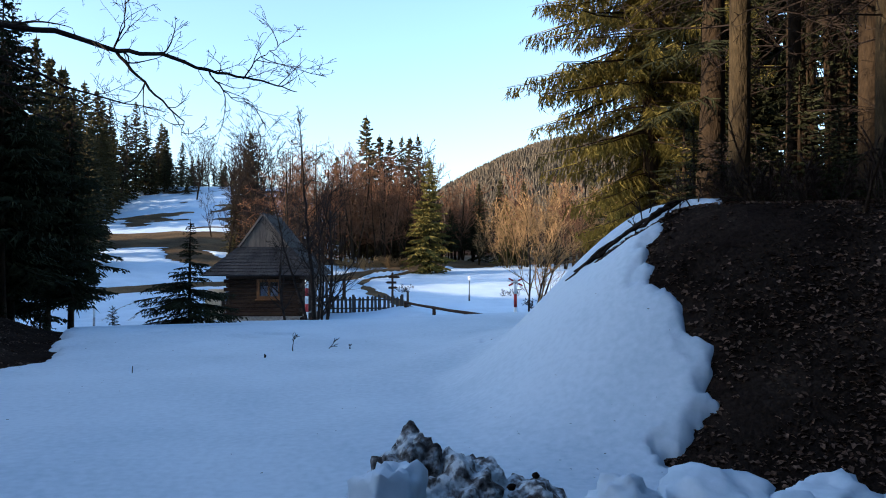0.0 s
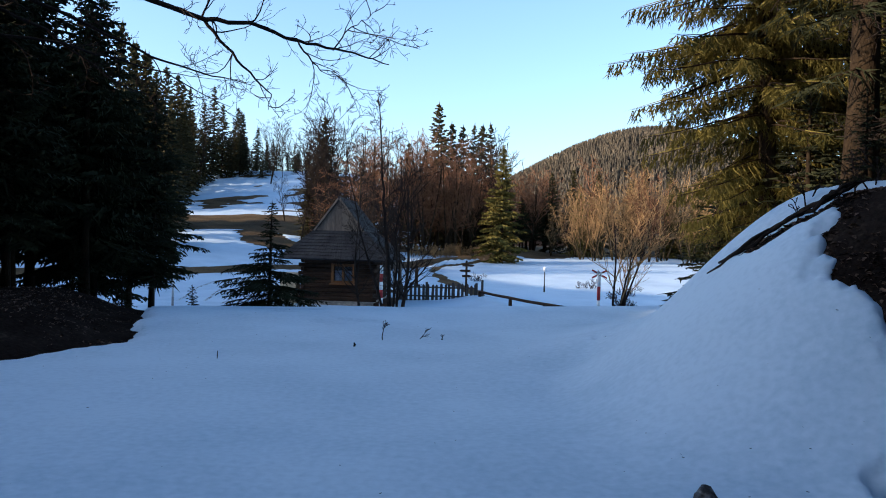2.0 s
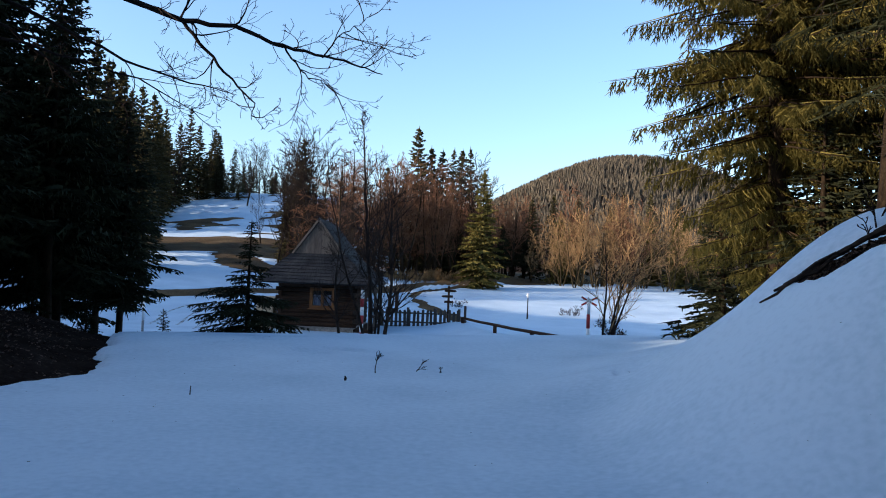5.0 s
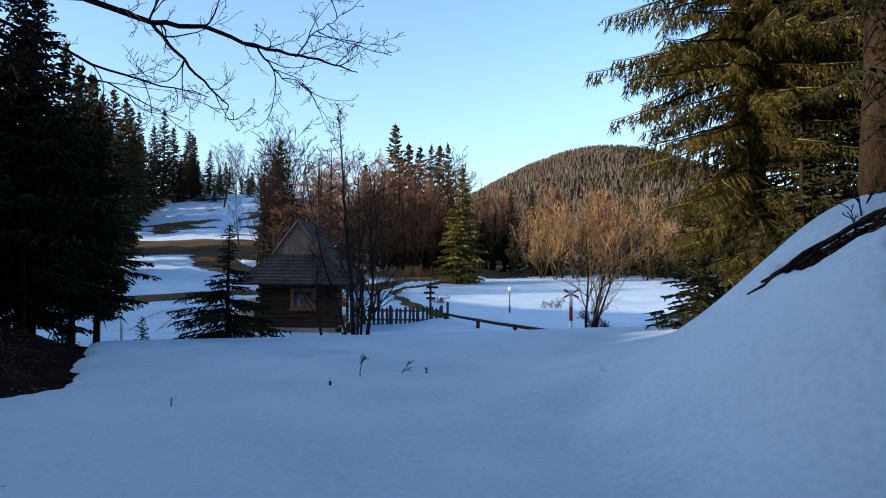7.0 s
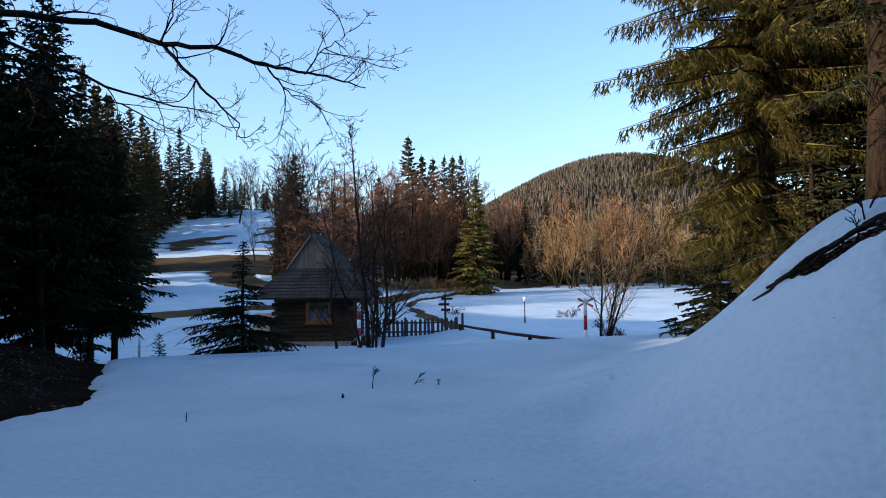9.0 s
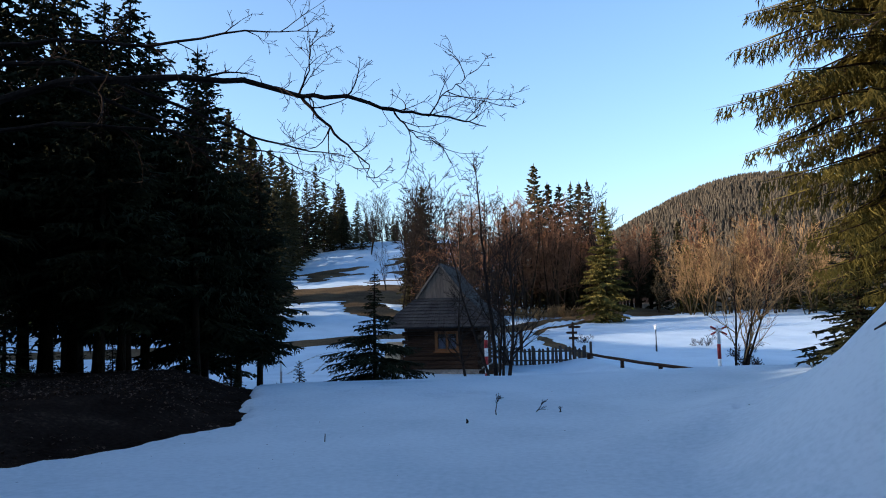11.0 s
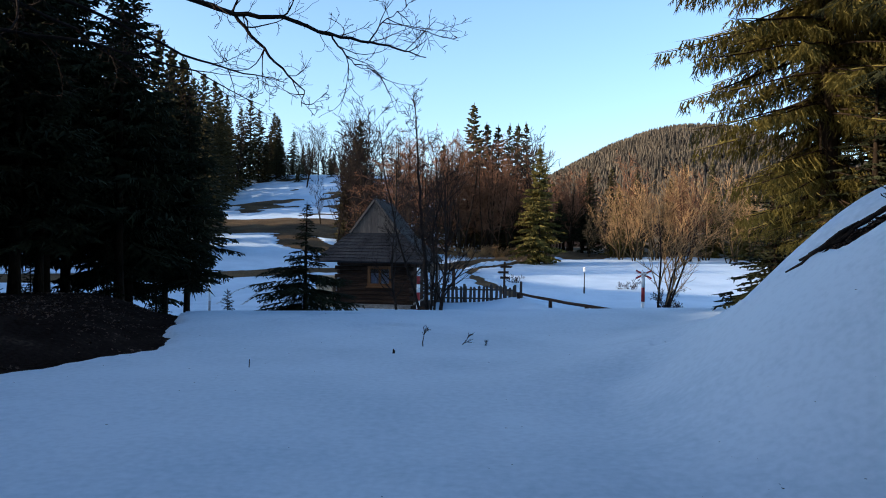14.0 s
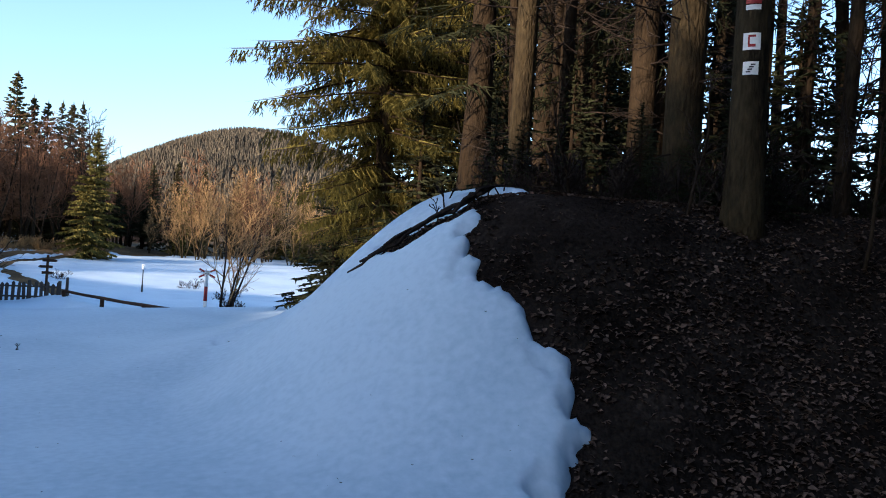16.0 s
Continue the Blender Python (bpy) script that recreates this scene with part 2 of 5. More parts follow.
def ground(x, y):
    x, y = np.asarray(x, float), np.asarray(y, float)
    crest = np.clip(16.2 + 0.42 * (x + 5.7), 14, 21)
    z = -0.12 - 1.65 * smooth((y - crest + 1.0) / 10.0)
    z = z + bank(x, y)
    z = z + 0.55 * smooth((left_edge(y) + 0.1 - x) / 2.0) * (1 - smooth((y - 15) / 7))
    z = z + 0.05 * np.clip(y - 40, 0, 80)
    left = smooth((-5 - x) / 22)
    z = z + left * (0.075 * np.clip(y - 43, 0, 97) + 0.0028 * np.clip(y - 95, 0, 45) ** 2)
    z = z + smooth((y - 95) / 60) * 3.0 * smooth((x - 14) / 20)
    # low bank of the track by the fence
    k = np.clip(((x - 0.3) * 4.17 - (y - 41.9) * 13.3) / (4.17**2 + 13.3**2), -0.05, 1.15)
    z = z + 0.38 * np.exp(-((np.hypot(x - 0.3 - 4.17 * k, y - 41.9 + 13.3 * k) / 1.5) ** 2))
    rb = road_gap(x, y + 1.6)
    z = z + 0.55 * np.exp(-((rb / 1.6) ** 2)) * smooth((x + 9) / 3) * smooth((y - 66) / 4) * (1 - smooth((y - 92) / 8))
    # the wooded hill across the valley and its neighbours
    z = z + 164 * np.exp(-(((x - 222) / 265) ** 2 + ((y - 1160) / 300) ** 2))
    z = z + 120 * np.exp(-(((x - 820) / 400) ** 2 + ((y - 1200) / 300) ** 2))
    # an unseen ridge added towards the sun, that keeps the clearing in shade
    q = x * SUN_AZIMUTH[0] + y * SUN_AZIMUTH[1]
    along = -0.37 * x + 0.93 * y
    # crest height varies along the ridge, with a notch that lets sun through
    z = z + SHADE_RIDGE * (1 + 0.11 * (1 - smooth((along - 4) / 6)) - 0.15 * np.exp(-(((along - 12.3) / 1.3) ** 2)) - 0.09 * smooth((along - 13.0) / 3) + 0.23 * smooth((along - 22) / 8)) * smooth((q - 26) / 34) * (1 - smooth((y - 38) / 24)) * (1 + 0.05 * fbm(x, y, 14.0, 2, 41))
    z = z + 40 * smooth((-y - 120) / 400)
    return z + 0.05 * fbm(x, y, 5.0, 3, 3) * (1 - smooth((np.hypot(x, y) - 200) / 200)) + 0.5 * fbm(x, y, 40.0, 2, 5) * smooth((np.hypot(x, y) - 50) / 80)


def snow_depth(x, y):
    """How deep the snow lies; below nought the earth is bare."""
    x, y = np.asarray(x, float), np.asarray(y, float)
    u, v = 0.83 * x + 0.56 * y, 0.83 * y - 0.56 * x
    ragged = 0.22 * fbm(u, v, 0.9, 3, 11) + 0.16 * np.abs(fbm(u, v, 0.42, 1, 13)) + 0.13 * np.abs(fbm(v, u, 0.19, 1, 14)) + 0.10 * np.abs(fbm(u, v, 0.10, 1, 16)) - 0.15
    edge = 3.36 + 0.50 * smooth((y - 2.9) / 1.5) - 0.15 * smooth((y - 4.3) / 1.0) - 0.30 * np.exp(-(((y - 3.85) / 0.22) ** 2)) + 0.5 * np.maximum(0, y - 5.6) + ragged
    # a dark seam of roots splits the drift along the bank's brow
    seam = (y - 6.56 - 1.05 * np.maximum(0, 3.98 - x) - 0.25 * ragged) * 0.6
    split = smooth((x - 3.27) / 0.25)
    gap = 0.075 * split * (1 + 2.5 * fbm(x, y, 0.3, 2, 15))
    brow = 4.95 + 0.30 * (y - 6.5) - x + 1.4 * ragged
    back = np.minimum(brow, np.where(split > 0, (seam - gap) * 1.3 + (1 - split) * 0.5, 9))
    front = np.minimum(edge - x, np.where(split > 0, (-seam - gap) * 1.3 + (1 - split) * 0.5, 9))
    d = np.where((seam > 0) & (y > 5.6), back, front)
    d = np.where((x < 3.27), np.where(y > 6.2, brow, edge - x), d)
    lft = x - left_edge(y) + 0.7 * ragged
    d = np.where(y < 17, np.minimum(d, lft), d)
    d = np.where((y >= 17) & (y < 34), np.minimum(d, x + 30 + 2 * ragged), d)
    far = smooth((y - 34) / 6)
    road = road_gap(x, y) - (0.9 + 0.8 * smooth((-4 - x) / 5) + 0.9 * smooth((y - 64) / 5) * (1 - smooth((y - 88) / 8))) - 0.8 * fbm(x, y, 6.0, 3, 17)
    rg = road_gap(x, y)
    loop = road_gap(x, y, LOOP)
    edge_line = 0.8 * (loop - 0.22 - 0.30 * smooth((62 - y) / 8) - 0.40 * fbm(x, y, 2.2, 3, 26))
    road = np.where((x > -7) & (y > 43) & (y < 95), np.minimum(road, edge_line), road)
    spots = 1.5 - 3.0 * np.maximum(0, fbm(x * 0.45, y, 5.0, 3, 28)) + 0.10 * loop
    road = np.where((x > -3) & (y > 62) & (y < 90), np.minimum(road, spots), road)
    streak = 4.5 * np.abs(fbm(x * 0.42, y - 0.25 * x, 7.0, 3, 21)) - 0.34 + 2.6 * np.maximum(0, fbm(x, y, 9.0, 2, 22))
    brown = np.hypot((x + 26) / 19, (y - 86.5 - 0.05 * (x + 26)) / 9.5) * 3 - 3 + 0.9 * fbm(x, y, 9, 3, 23)
    brown = np.minimum(brown, np.hypot((x - 6.7) / 3.0, (y - 88) / 4.5) * 3 - 3 + 1.2 * fbm(x, y, 4, 3, 24))
    brown = np.minimum(brown, np.hypot((x + 21.5) / 4.2, (y - 73.0 + 0.9 * (x + 21.5)) / 4.0) * 3 - 3 + 1.0 * fbm(x, y, 3.5, 3, 30))
    woods = np.where(x > -6, 84 + 10 * smooth((x - 2) / 20), 120) - y + 3 * fbm(x, y, 9.0, 3, 29)
    fard = np.minimum(np.minimum(road, brown), np.minimum(np.where(y > 96, streak, 9), np.where(x > -14, woods, 9)))
    fard = np.where((y > 185) | (x > 60) | (x < -75), -1, fard)
    d = np.where(y > 34, np.minimum(np.where(far > 0, fard, 9), 9), d)
    d = np.where((y < -14) | ((x < -9) & (y < 16.5)), -1, d)
    return np.clip(d, -1.5, 1.5)


def snow_top(x, y):
    d = snow_depth(x, y)
    near = 1 - smooth((y - 25) / 15)
    thick = 0.06 * near + 0.15
    rim = np.where(d > 0, np.clip(d / 0.20, 0, 1) ** 0.5, 6 * d)
    u, v = 0.83 * x + 0.56 * y, 0.83 * y - 0.56 * x
    lump = near * 0.004 * fbm(u, v, 1.1, 1, 31) * np.clip(1.3 - d, 0, 1) * (x > 1.5)
    pits = -0.05 * smooth((y - 7.5) / 3) * smooth((fbm(x * 0.8, y * 1.2, 0.5, 2, 51) - 0.30) / 0.16) * smooth((fbm(x, y, 3.5, 2, 53) + 0.1) / 0.3) * near
    waves = pits + 0.045 * fbm(u, v * 1.5, 2.6, 2, 33) + 0.0012 * fbm(x, y, 0.3, 2, 35)
    return ground(x, y) + thick * rim - 0.08 + lump + waves * (d > 0)


def axis(*spans):
    out = []
    for a, b, step in spans:
        out += list(np.arange(a, b, step))
    return np.array(out)


def spread(start, end, step, growth):
    out, v = [], start
    while v < end:
        out.append(v)
        step *= growth
        v += step
    return out


def sheet(name, xs, ys, fn, mat, label, category):
    gx, gy = np.meshgrid(xs, ys)
    gz = fn(gx, gy)
    co = np.stack([gx, gy, gz], -1).reshape(-1, 3)
    nx, ny = len(xs), len(ys)
    i = (np.arange(ny - 1)[:, None] * nx + np.arange(nx - 1)[None, :]).ravel()
    faces = np.stack([i, i + 1, i + nx + 1, i + nx], -1)
    if name == "snow":                       # only where snow lies, and a margin under the earth
        low = (gz - ground(gx, gy) > -0.25).ravel()
        faces = faces[low[faces].any(1)]
    me = bpy.data.meshes.new(name)
    me.from_pydata(co.tolist(), [], faces.tolist())
    me.materials.append(mat)
    me.polygons.foreach_set("use_smooth", [True] * len(me.polygons))
    if name == "ground":                     # dead grass on the meadows beyond the shelf
        me.materials.append(M_GRASS)
        cy = gy.ravel()[faces].mean(1)
        cx = gx.ravel()[faces].mean(1)
        me.polygons.foreach_set("material_index", ((cy > 33) & (cy < 200) & (np.abs(cx) < 120)).astype(int))
    ob = new(name, me)
    return tagged(ob, label, category, kind="structure")


far_up = spread(40, 2600, 1.2, 1.045)
xs = np.array(sorted([-v for v in spread(24, 2600, 1.0, 1.07)] + list(axis((-24, 1.5, 0.6), (1.5, 10, 0.12), (10, 24, 0.6))) + spread(24, 2600, 1.0, 1.07)))
ys = np.array(sorted([-v for v in spread(4, 2000, 0.8, 1.10)] + list(axis((-4, 1.5, 0.5), (1.5, 8.2, 0.12), (8.2, 40, 0.5))) + far_up))
sheet("ground", xs, ys, ground, M_SOIL, "bare brown earth with leaf litter and dead grass", "ground")
xs2 = np.array(sorted([-v for v in spread(24, 90, 0.8, 1.03)] + list(axis((-24, -6.5, 0.5), (-6.5, -4.0, 0.12), (-4.0, 1.6, 0.12), (1.6, 5.4, 0.034), (5.4, 24, 0.4))) + spread(24, 70, 0.8, 1.04)))
ys2 = np.array(list(axis((-14, 1.5, 0.5), (1.5, 7.6, 0.036), (7.6, 20, 0.12), (20, 40, 0.3))) + spread(40, 190, 0.45, 1.012))
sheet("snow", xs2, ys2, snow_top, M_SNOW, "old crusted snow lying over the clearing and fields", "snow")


def gz(x, y):
    return float(ground(x, y))


def top(x, y):
    return float(max(ground(x, y), snow_top(x, y)))


# ---- trees ----
def conifer_shapes(seed, height, radius, whorl, twigs, bare=0.08, hang=0.4, fat=0.03, thin=1.0, clump=2, drape=False, seen_to=99, taper=0.82, rise=0.5, profile=None):
    """Trunk and crown of a spruce: whorls of drooping boughs, each with rows of needle-clad twigs."""
    rnd = random.Random(seed)
    trunk, crown = Shape(), Shape()
    limbs = trunk
    bend = [(rnd.uniform(-0.02, 0.02) * height, rnd.uniform(-0.02, 0.02) * height) for _ in range(2)]
    r0 = 0.011 * height + 0.03

    def axis_at(k):
        return Vector((bend[0][0] * k * (1 - k) * 2, bend[0][1] * k * (1 - k) * 2, k * height))
    trunk.tube([axis_at(k / 9) - Vector((0, 0, 0.3 if k == 0 else 0)) for k in range(10)],
               [r0 * (1.35 if k == 0 else 1) * (1 - 0.95 * k / 9) + 0.006 for k in range(10)], 8)
    z = bare * height
    while z < height * 0.985:
        k = z / height
        reach = radius * min(1.0, (1 - k) ** taper + 0.02) * (min(1.0, 0.26 + 2.05 * k) if drape else 1.0) * (0.72 + 0.28 * min(1, (k - bare) / 0.12 + 0.3))
        if profile:
            reach = radius * profile(k)
        coarse = z > seen_to
        clump_z = 1 if coarse else clump
        for _ in range(whorl):
            fat_z = fat * 2.6 if coarse else fat
            if rnd.random() > thin:
                continue
            w = rnd.uniform(0, 2 * math.pi)
            length = reach * rnd.uniform(0.62, 1.12)
            lift = rise * (k - 0.35)
            out = Vector((math.cos(w), math.sin(w), 0))
            root = axis_at(min(0.99, k + rnd.uniform(0.0, 0.045)))
            pts = []
            for i in range(6):
                s = i / 5
                pts.append(root + out * (length * s) + Vector((0, 0, length * (lift * s - hang * 0.9 * s * s + hang * 0.45 * s ** 4))))
            br = 0.008 + 0.010 * length
            if drape:
                limbs.tube(pts, [br * (1 - 0.85 * i / 5) for i in range(6)], 4, cap=False)
            else:
                limbs.spike(pts[0], pts[3], br)
            fat_z *= 0.5 + 0.5 * min(1.0, length / (0.6 * radius))
            crown.spike(pts[3], pts[5] + (pts[5] - pts[4]) * 0.4, fat_z)
            side = out.cross(Vector((0, 0, 1)))
            n = max(2, int(twigs * (0.3 if coarse else 1.0) * (length / radius) ** 0.8))
            for j in range(n):
                s = 0.04 + 0.96 * (j + rnd.random() * 0.8) / n
                i = min(4, int(s * 5))
                p = pts[i].lerp(pts[i + 1], s * 5 - i)
                tl = length * (0.34 * (1 - s) + 0.13) * rnd.uniform(0.6, 1.25)
                for sg in (-1, 1):
                    d = (side * sg * rnd.uniform(0.5, 1.0) + out * rnd.uniform(0.3, 0.9) + Vector((0, 0, -hang * rnd.uniform(0.3, 1.6)))).normalized()
                    if drape:
                        tl = min(tl, rnd.uniform(0.16, 0.5))
                        d = (side * sg * rnd.uniform(0.1, 0.7) + out * rnd.uniform(0.0, 0.5) + Vector((0, 0, -rnd.uniform(0.5, 1.2)))).normalized()
                    q = p + d * tl
                    crown.spike(p, q, fat_z * rnd.uniform(0.7, 1.3))
                    for c in range(clump_z):
                        u = rnd.uniform(0.25, 0.95)
                        a = p.lerp(q, u)
                        dd = (d + Vector((rnd.uniform(-1, 1), rnd.uniform(-1, 1), rnd.uniform(-1.3, 0.2) * (0.6 + hang)))).normalized()
                        crown.spike(a, a + dd * tl * rnd.uniform(0.35, 0.6), fat_z * rnd.uniform(0.55, 1.0))
        z += height * (0.030 if height > 12 else 0.038) * rnd.uniform(0.8, 1.2) * (1.2 - 0.8 * k)
    crown.spike(axis_at(0.95), axis_at(1.0) + Vector((0, 0, 0.03 * height)), fat)
    return trunk, crown


def conifer(seed, height, radius, needles, label, bark=None, whorl=5, twigs=12, **more):
    """A spruce standing at the origin, to be copied."""
    t, c = conifer_shapes(seed, height, radius, whorl, twigs, **more)
    e = empty("spruce_tree")
    part("trunk", t, bark or M_BARK, e, smooth=True)
    part("crown", c, needles, e)
    return tagged(e, label, "tree", "spruce trees")


def grow(shape, p, d, length, r, level, rnd, spec):
    """One limb and all that grows from it. spec: a row for each level (children, length share, spread, wander, up)."""
    kids, share, fan, wander, up = spec[level]
    n = grow_segments[level]
    bow = Vector((rnd.uniform(-1, 1), rnd.uniform(-1, 1), rnd.uniform(-1, 1))) * curl[0]
    pts, dirs = [Vector(p)], [Vector(d).normalized()]
    for i in range(n):
        v = (dirs[-1] + Vector((rnd.uniform(-1, 1), rnd.uniform(-1, 1), rnd.uniform(-1, 1))) * wander + bow + Vector((0, 0, up))).normalized()
        dirs.append(v)
        pts.append(pts[-1] + v * (length / n))
    radii = [max(0.0035 * spec_thick[0], r * (1 - 0.8 * i / n)) for i in range(n + 1)]
    shape[min(level, 1)].tube(pts, radii, (7, 5, 3, 3, 3, 3)[level], cap=level < 2)
    if level + 1 >= len(spec):
        return
    for c in range(kids):
        s = rnd.uniform(0.22 if level == 0 else 0.12, 1.0)
        i = min(n - 1, int(s * n))
        a = pts[i].lerp(pts[i + 1], s * n - i)
        base = dirs[i + 1]
        o = base.orthogonal().normalized()
        o.rotate(Matrix.Rotation(rnd.uniform(0, 6.283), 3, base))
        v = (base * math.cos(fan) + o * math.sin(fan)).normalized()
        grow(shape, a, v, length * share * rnd.uniform(0.6, 1.15) * (1.15 - 0.55 * s), radii[i] * 0.55, level + 1, rnd, spec)


spec_thick = [1.0]
curl = [0.0]
grow_segments = [6, 4, 3, 2]


def bare_tree(name, seed, height, stems, twig, bark, label, spec, lean=0.15, radius=None, thick=1.0, category="tree", group="bare trees"):
    """A leafless tree or bush of one or more stems at the origin."""
    rnd = random.Random(seed)
    spec_thick[0] = thick
    shapes = (Shape(), Shape())
    for _ in range(stems):
        w = rnd.uniform(0, 6.283)
        k = lean * rnd.uniform(0.3, 1.0) * (1 if stems > 1 else 0.5)
        grow(shapes, (0.12 * math.cos(w) * (stems > 1), 0.12 * math.sin(w) * (stems > 1), -0.25), (k * math.cos(w), k * math.sin(w), 1),
             height * rnd.uniform(0.75, 1.0), (radius or 0.012 * height), 0, rnd, spec)
    e = empty(name)
    part("trunk", shapes[0], bark, e, smooth=True)
    part("crown", shapes[1], twig, e)
    return tagged(e, label, category, group)


def plant(ob, x, y, scale=1.0, turn=0.0, sink=0.15, lean=(0, 0), label="", dz=None, wide=None):
    """A copy of a tree on the ground."""
    c = copy_thing(ob, pose(x, y, (gz(x, y) if dz is None else dz) - sink * scale, lean[0], lean[1], turn))
    w = scale if wide is None else wide
    c.scale = (w, w, scale)
    if label:
        tagged(c, label)
    return c


BUSHY = [(7, 0.55, 0.55, 0.10, 0.10), (7, 0.5, 0.7, 0.16, 0.08), (5, 0.55, 0.7, 0.2, 0.05), (0, 0, 0, 0.25, 0.05)]
AIRY = [(10, 0.42, 0.75, 0.07, 0.05), (5, 0.5, 0.7, 0.15, 0.10), (3, 0.55, 0.7, 0.2, 0.06), (0, 0, 0, 0.25, 0.03)]
LARCH = [(34, 0.26, 1.25, 0.03, 0.02), (9, 0.35, 0.9, 0.12, 0.0), (0, 0, 0, 0.2, 0.0)]

OPEN = [(8, 0.55, 0.62, 0.10, 0.07), (5, 0.5, 0.7, 0.18, 0.06), (3, 0.5, 0.7, 0.22, 0.03), (0, 0, 0, 0.25, 0.03)]

protos = []


def proto(ob):
    protos.append(ob)
    return ob


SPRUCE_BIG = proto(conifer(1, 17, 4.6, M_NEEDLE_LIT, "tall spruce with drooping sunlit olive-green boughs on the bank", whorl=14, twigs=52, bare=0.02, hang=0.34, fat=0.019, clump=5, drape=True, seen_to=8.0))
SPRUCE_THIN = proto(conifer(2, 18, 2.6, M_NEEDLE_SHADED, "tall forest spruce with a bare lower trunk", whorl=4, twigs=14, bare=0.10, hang=0.5, fat=0.016, thin=0.62, clump=3, seen_to=8))
SPRUCE_DARK = proto(conifer(3, 10, 3.0, M_NEEDLE_SHADED, "dense dark spruce in deep shade at the clearing's edge", whorl=6, twigs=13, bare=0.25, hang=0.30, fat=0.055, clump=3, taper=0.85, rise=0.7))
SPRUCE_DARK_B = proto(conifer(4, 9, 2.7, M_NEEDLE_SHADED, "dense dark spruce in deep shade at the clearing's edge", whorl=6, twigs=13, bare=0.18, hang=0.30, fat=0.055, clump=3, taper=0.85, rise=0.7))
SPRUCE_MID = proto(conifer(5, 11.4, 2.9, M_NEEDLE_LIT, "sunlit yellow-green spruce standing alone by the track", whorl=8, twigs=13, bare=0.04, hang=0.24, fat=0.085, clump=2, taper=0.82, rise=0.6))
SPRUCE_HILL = proto(conifer(6, 14, 3.3, M_NEEDLE, "tall spruce on the far side of the clearing", whorl=5, twigs=4, bare=0.05, hang=0.2, fat=0.17, clump=1, taper=0.80, rise=0.7))
SPRUCE_HILL_B = proto(conifer(7, 15, 2.6, M_NEEDLE, "slender spruce on the far side of the clearing", whorl=5, twigs=4, bare=0.05, hang=0.25, fat=0.15, clump=1, thin=0.95, taper=0.80, rise=0.7))
SCRUB = proto(conifer(19, 3.0, 1.1, M_NEEDLE_SHADED, "low dark spruce scrub under the tall trees", whorl=3, twigs=6, bare=0.03, hang=0.25, fat=0.028, clump=1, rise=0.7))
SAPLING = proto(conifer(8, 3.1, 1.35, M_NEEDLE_SHADED, "young ragged spruce with a broad skirt poking out of the snow", whorl=5, twigs=12, bare=0.06, hang=0.30, fat=0.022, thin=0.8, clump=3, rise=0.25, profile=lambda k: 1.0 - 0.7 * max(0.0, k - 0.25) if k < 0.47 else (0.42 if k < 0.68 else 0.7 * (1 - k) + 0.06)))
GOLD = proto(bare_tree("bare_tree", 11, 10, 3, M_TWIG_SUNLIT, M_BARK_PALE, "leafless sunlit golden-brown tree at the field's edge", OPEN, lean=0.5, radius=0.11, thick=4))
GOLD_B = proto(bare_tree("bare_tree", 12, 9, 4, M_TWIG_SUNLIT, M_BARK_PALE, "leafless sunlit golden-brown tree at the field's edge", OPEN, lean=0.55, radius=0.10, thick=4))
RED = proto(bare_tree("bare_tree", 13, 12, 3, M_TWIG_RED, M_BARK, "leafless reddish-brown tree at the wood's edge", AIRY, lean=0.25, radius=0.11, thick=5))
RED_B = proto(bare_tree("larch_tree", 14, 14, 1, M_TWIG_RED, M_BARK, "bare reddish larch at the wood's edge", LARCH, lean=0.05, radius=0.16, thick=6))
GREYTREE = proto(bare_tree("bare_tree", 15, 11, 2, M_TWIG, M_BARK, "leafless grey tree against the sky on the hillside", AIRY, lean=0.2, radius=0.11, thick=5))
POLE_TREE = proto(bare_tree("bare_sapling", 16, 8.6, 1, M_TWIG, M_TWIG, "slender leafless dark tree beside the cabin", [(16, 0.42, 0.75, 0.12, 0.05)] + AIRY[1:], lean=0.25, radius=0.115, thick=2.2))
BUSH = proto(bare_tree("bare_bush", 17, 1.7, 4, M_TWIG, M_TWIG, "leafless black multi-stemmed bush in the snowy field", BUSHY, lean=0.55, radius=0.035, thick=2.0, category="bush"))
# Shade is coloured into the dark stems, sunlight into the golden crown.
SPREADING = bare_tree("bare_tree", 31, 6.2, 4, M_TWIG_SUNLIT, M_TWIG, "leafless spreading tree with shade-dark stems and sun-gold twigs in the field", OPEN, lean=0.6, radius=0.065, thick=2.0)
GOLDBRUSH = proto(bare_tree("bare_bush", 24, 1.7, 7, M_TWIG_SUNLIT, M_TWIG_SUNLIT, "dry sunlit golden brush at the foot of the wood", BUSHY[1:], lean=0.7, radius=0.02, thick=4.0, category="bush"))
SMALLBUSH = proto(bare_tree("bare_bush", 18, 1.2, 6, M_TWIG, M_TWIG, "small leafless bush in the snowy field", BUSHY[1:], lean=0.8, radius=0.015, thick=2.5, category="bush"))

rnd = random.Random(5)
for i in range(34):                     # brush and low scrub that hide the feet of the trunks
    k = ((i * 0.618) % 1)
    x, y = 4.7 + 5.2 * k + rnd.uniform(-0.3, 0.3), 7.0 - 2.4 * k + rnd.uniform(-0.8, 0.7)
    if i % 2:
        plant(SMALLBUSH, x, y, rnd.uniform(0.5, 0.85), rnd.uniform(0, 360), label="dark tangle of dead brush at the foot of the trunks")
    else:
        plant(SCRUB, x, y, rnd.uniform(0.25, 0.42), rnd.uniform(0, 360), label="low dark spruce scrub on the leafy bank")
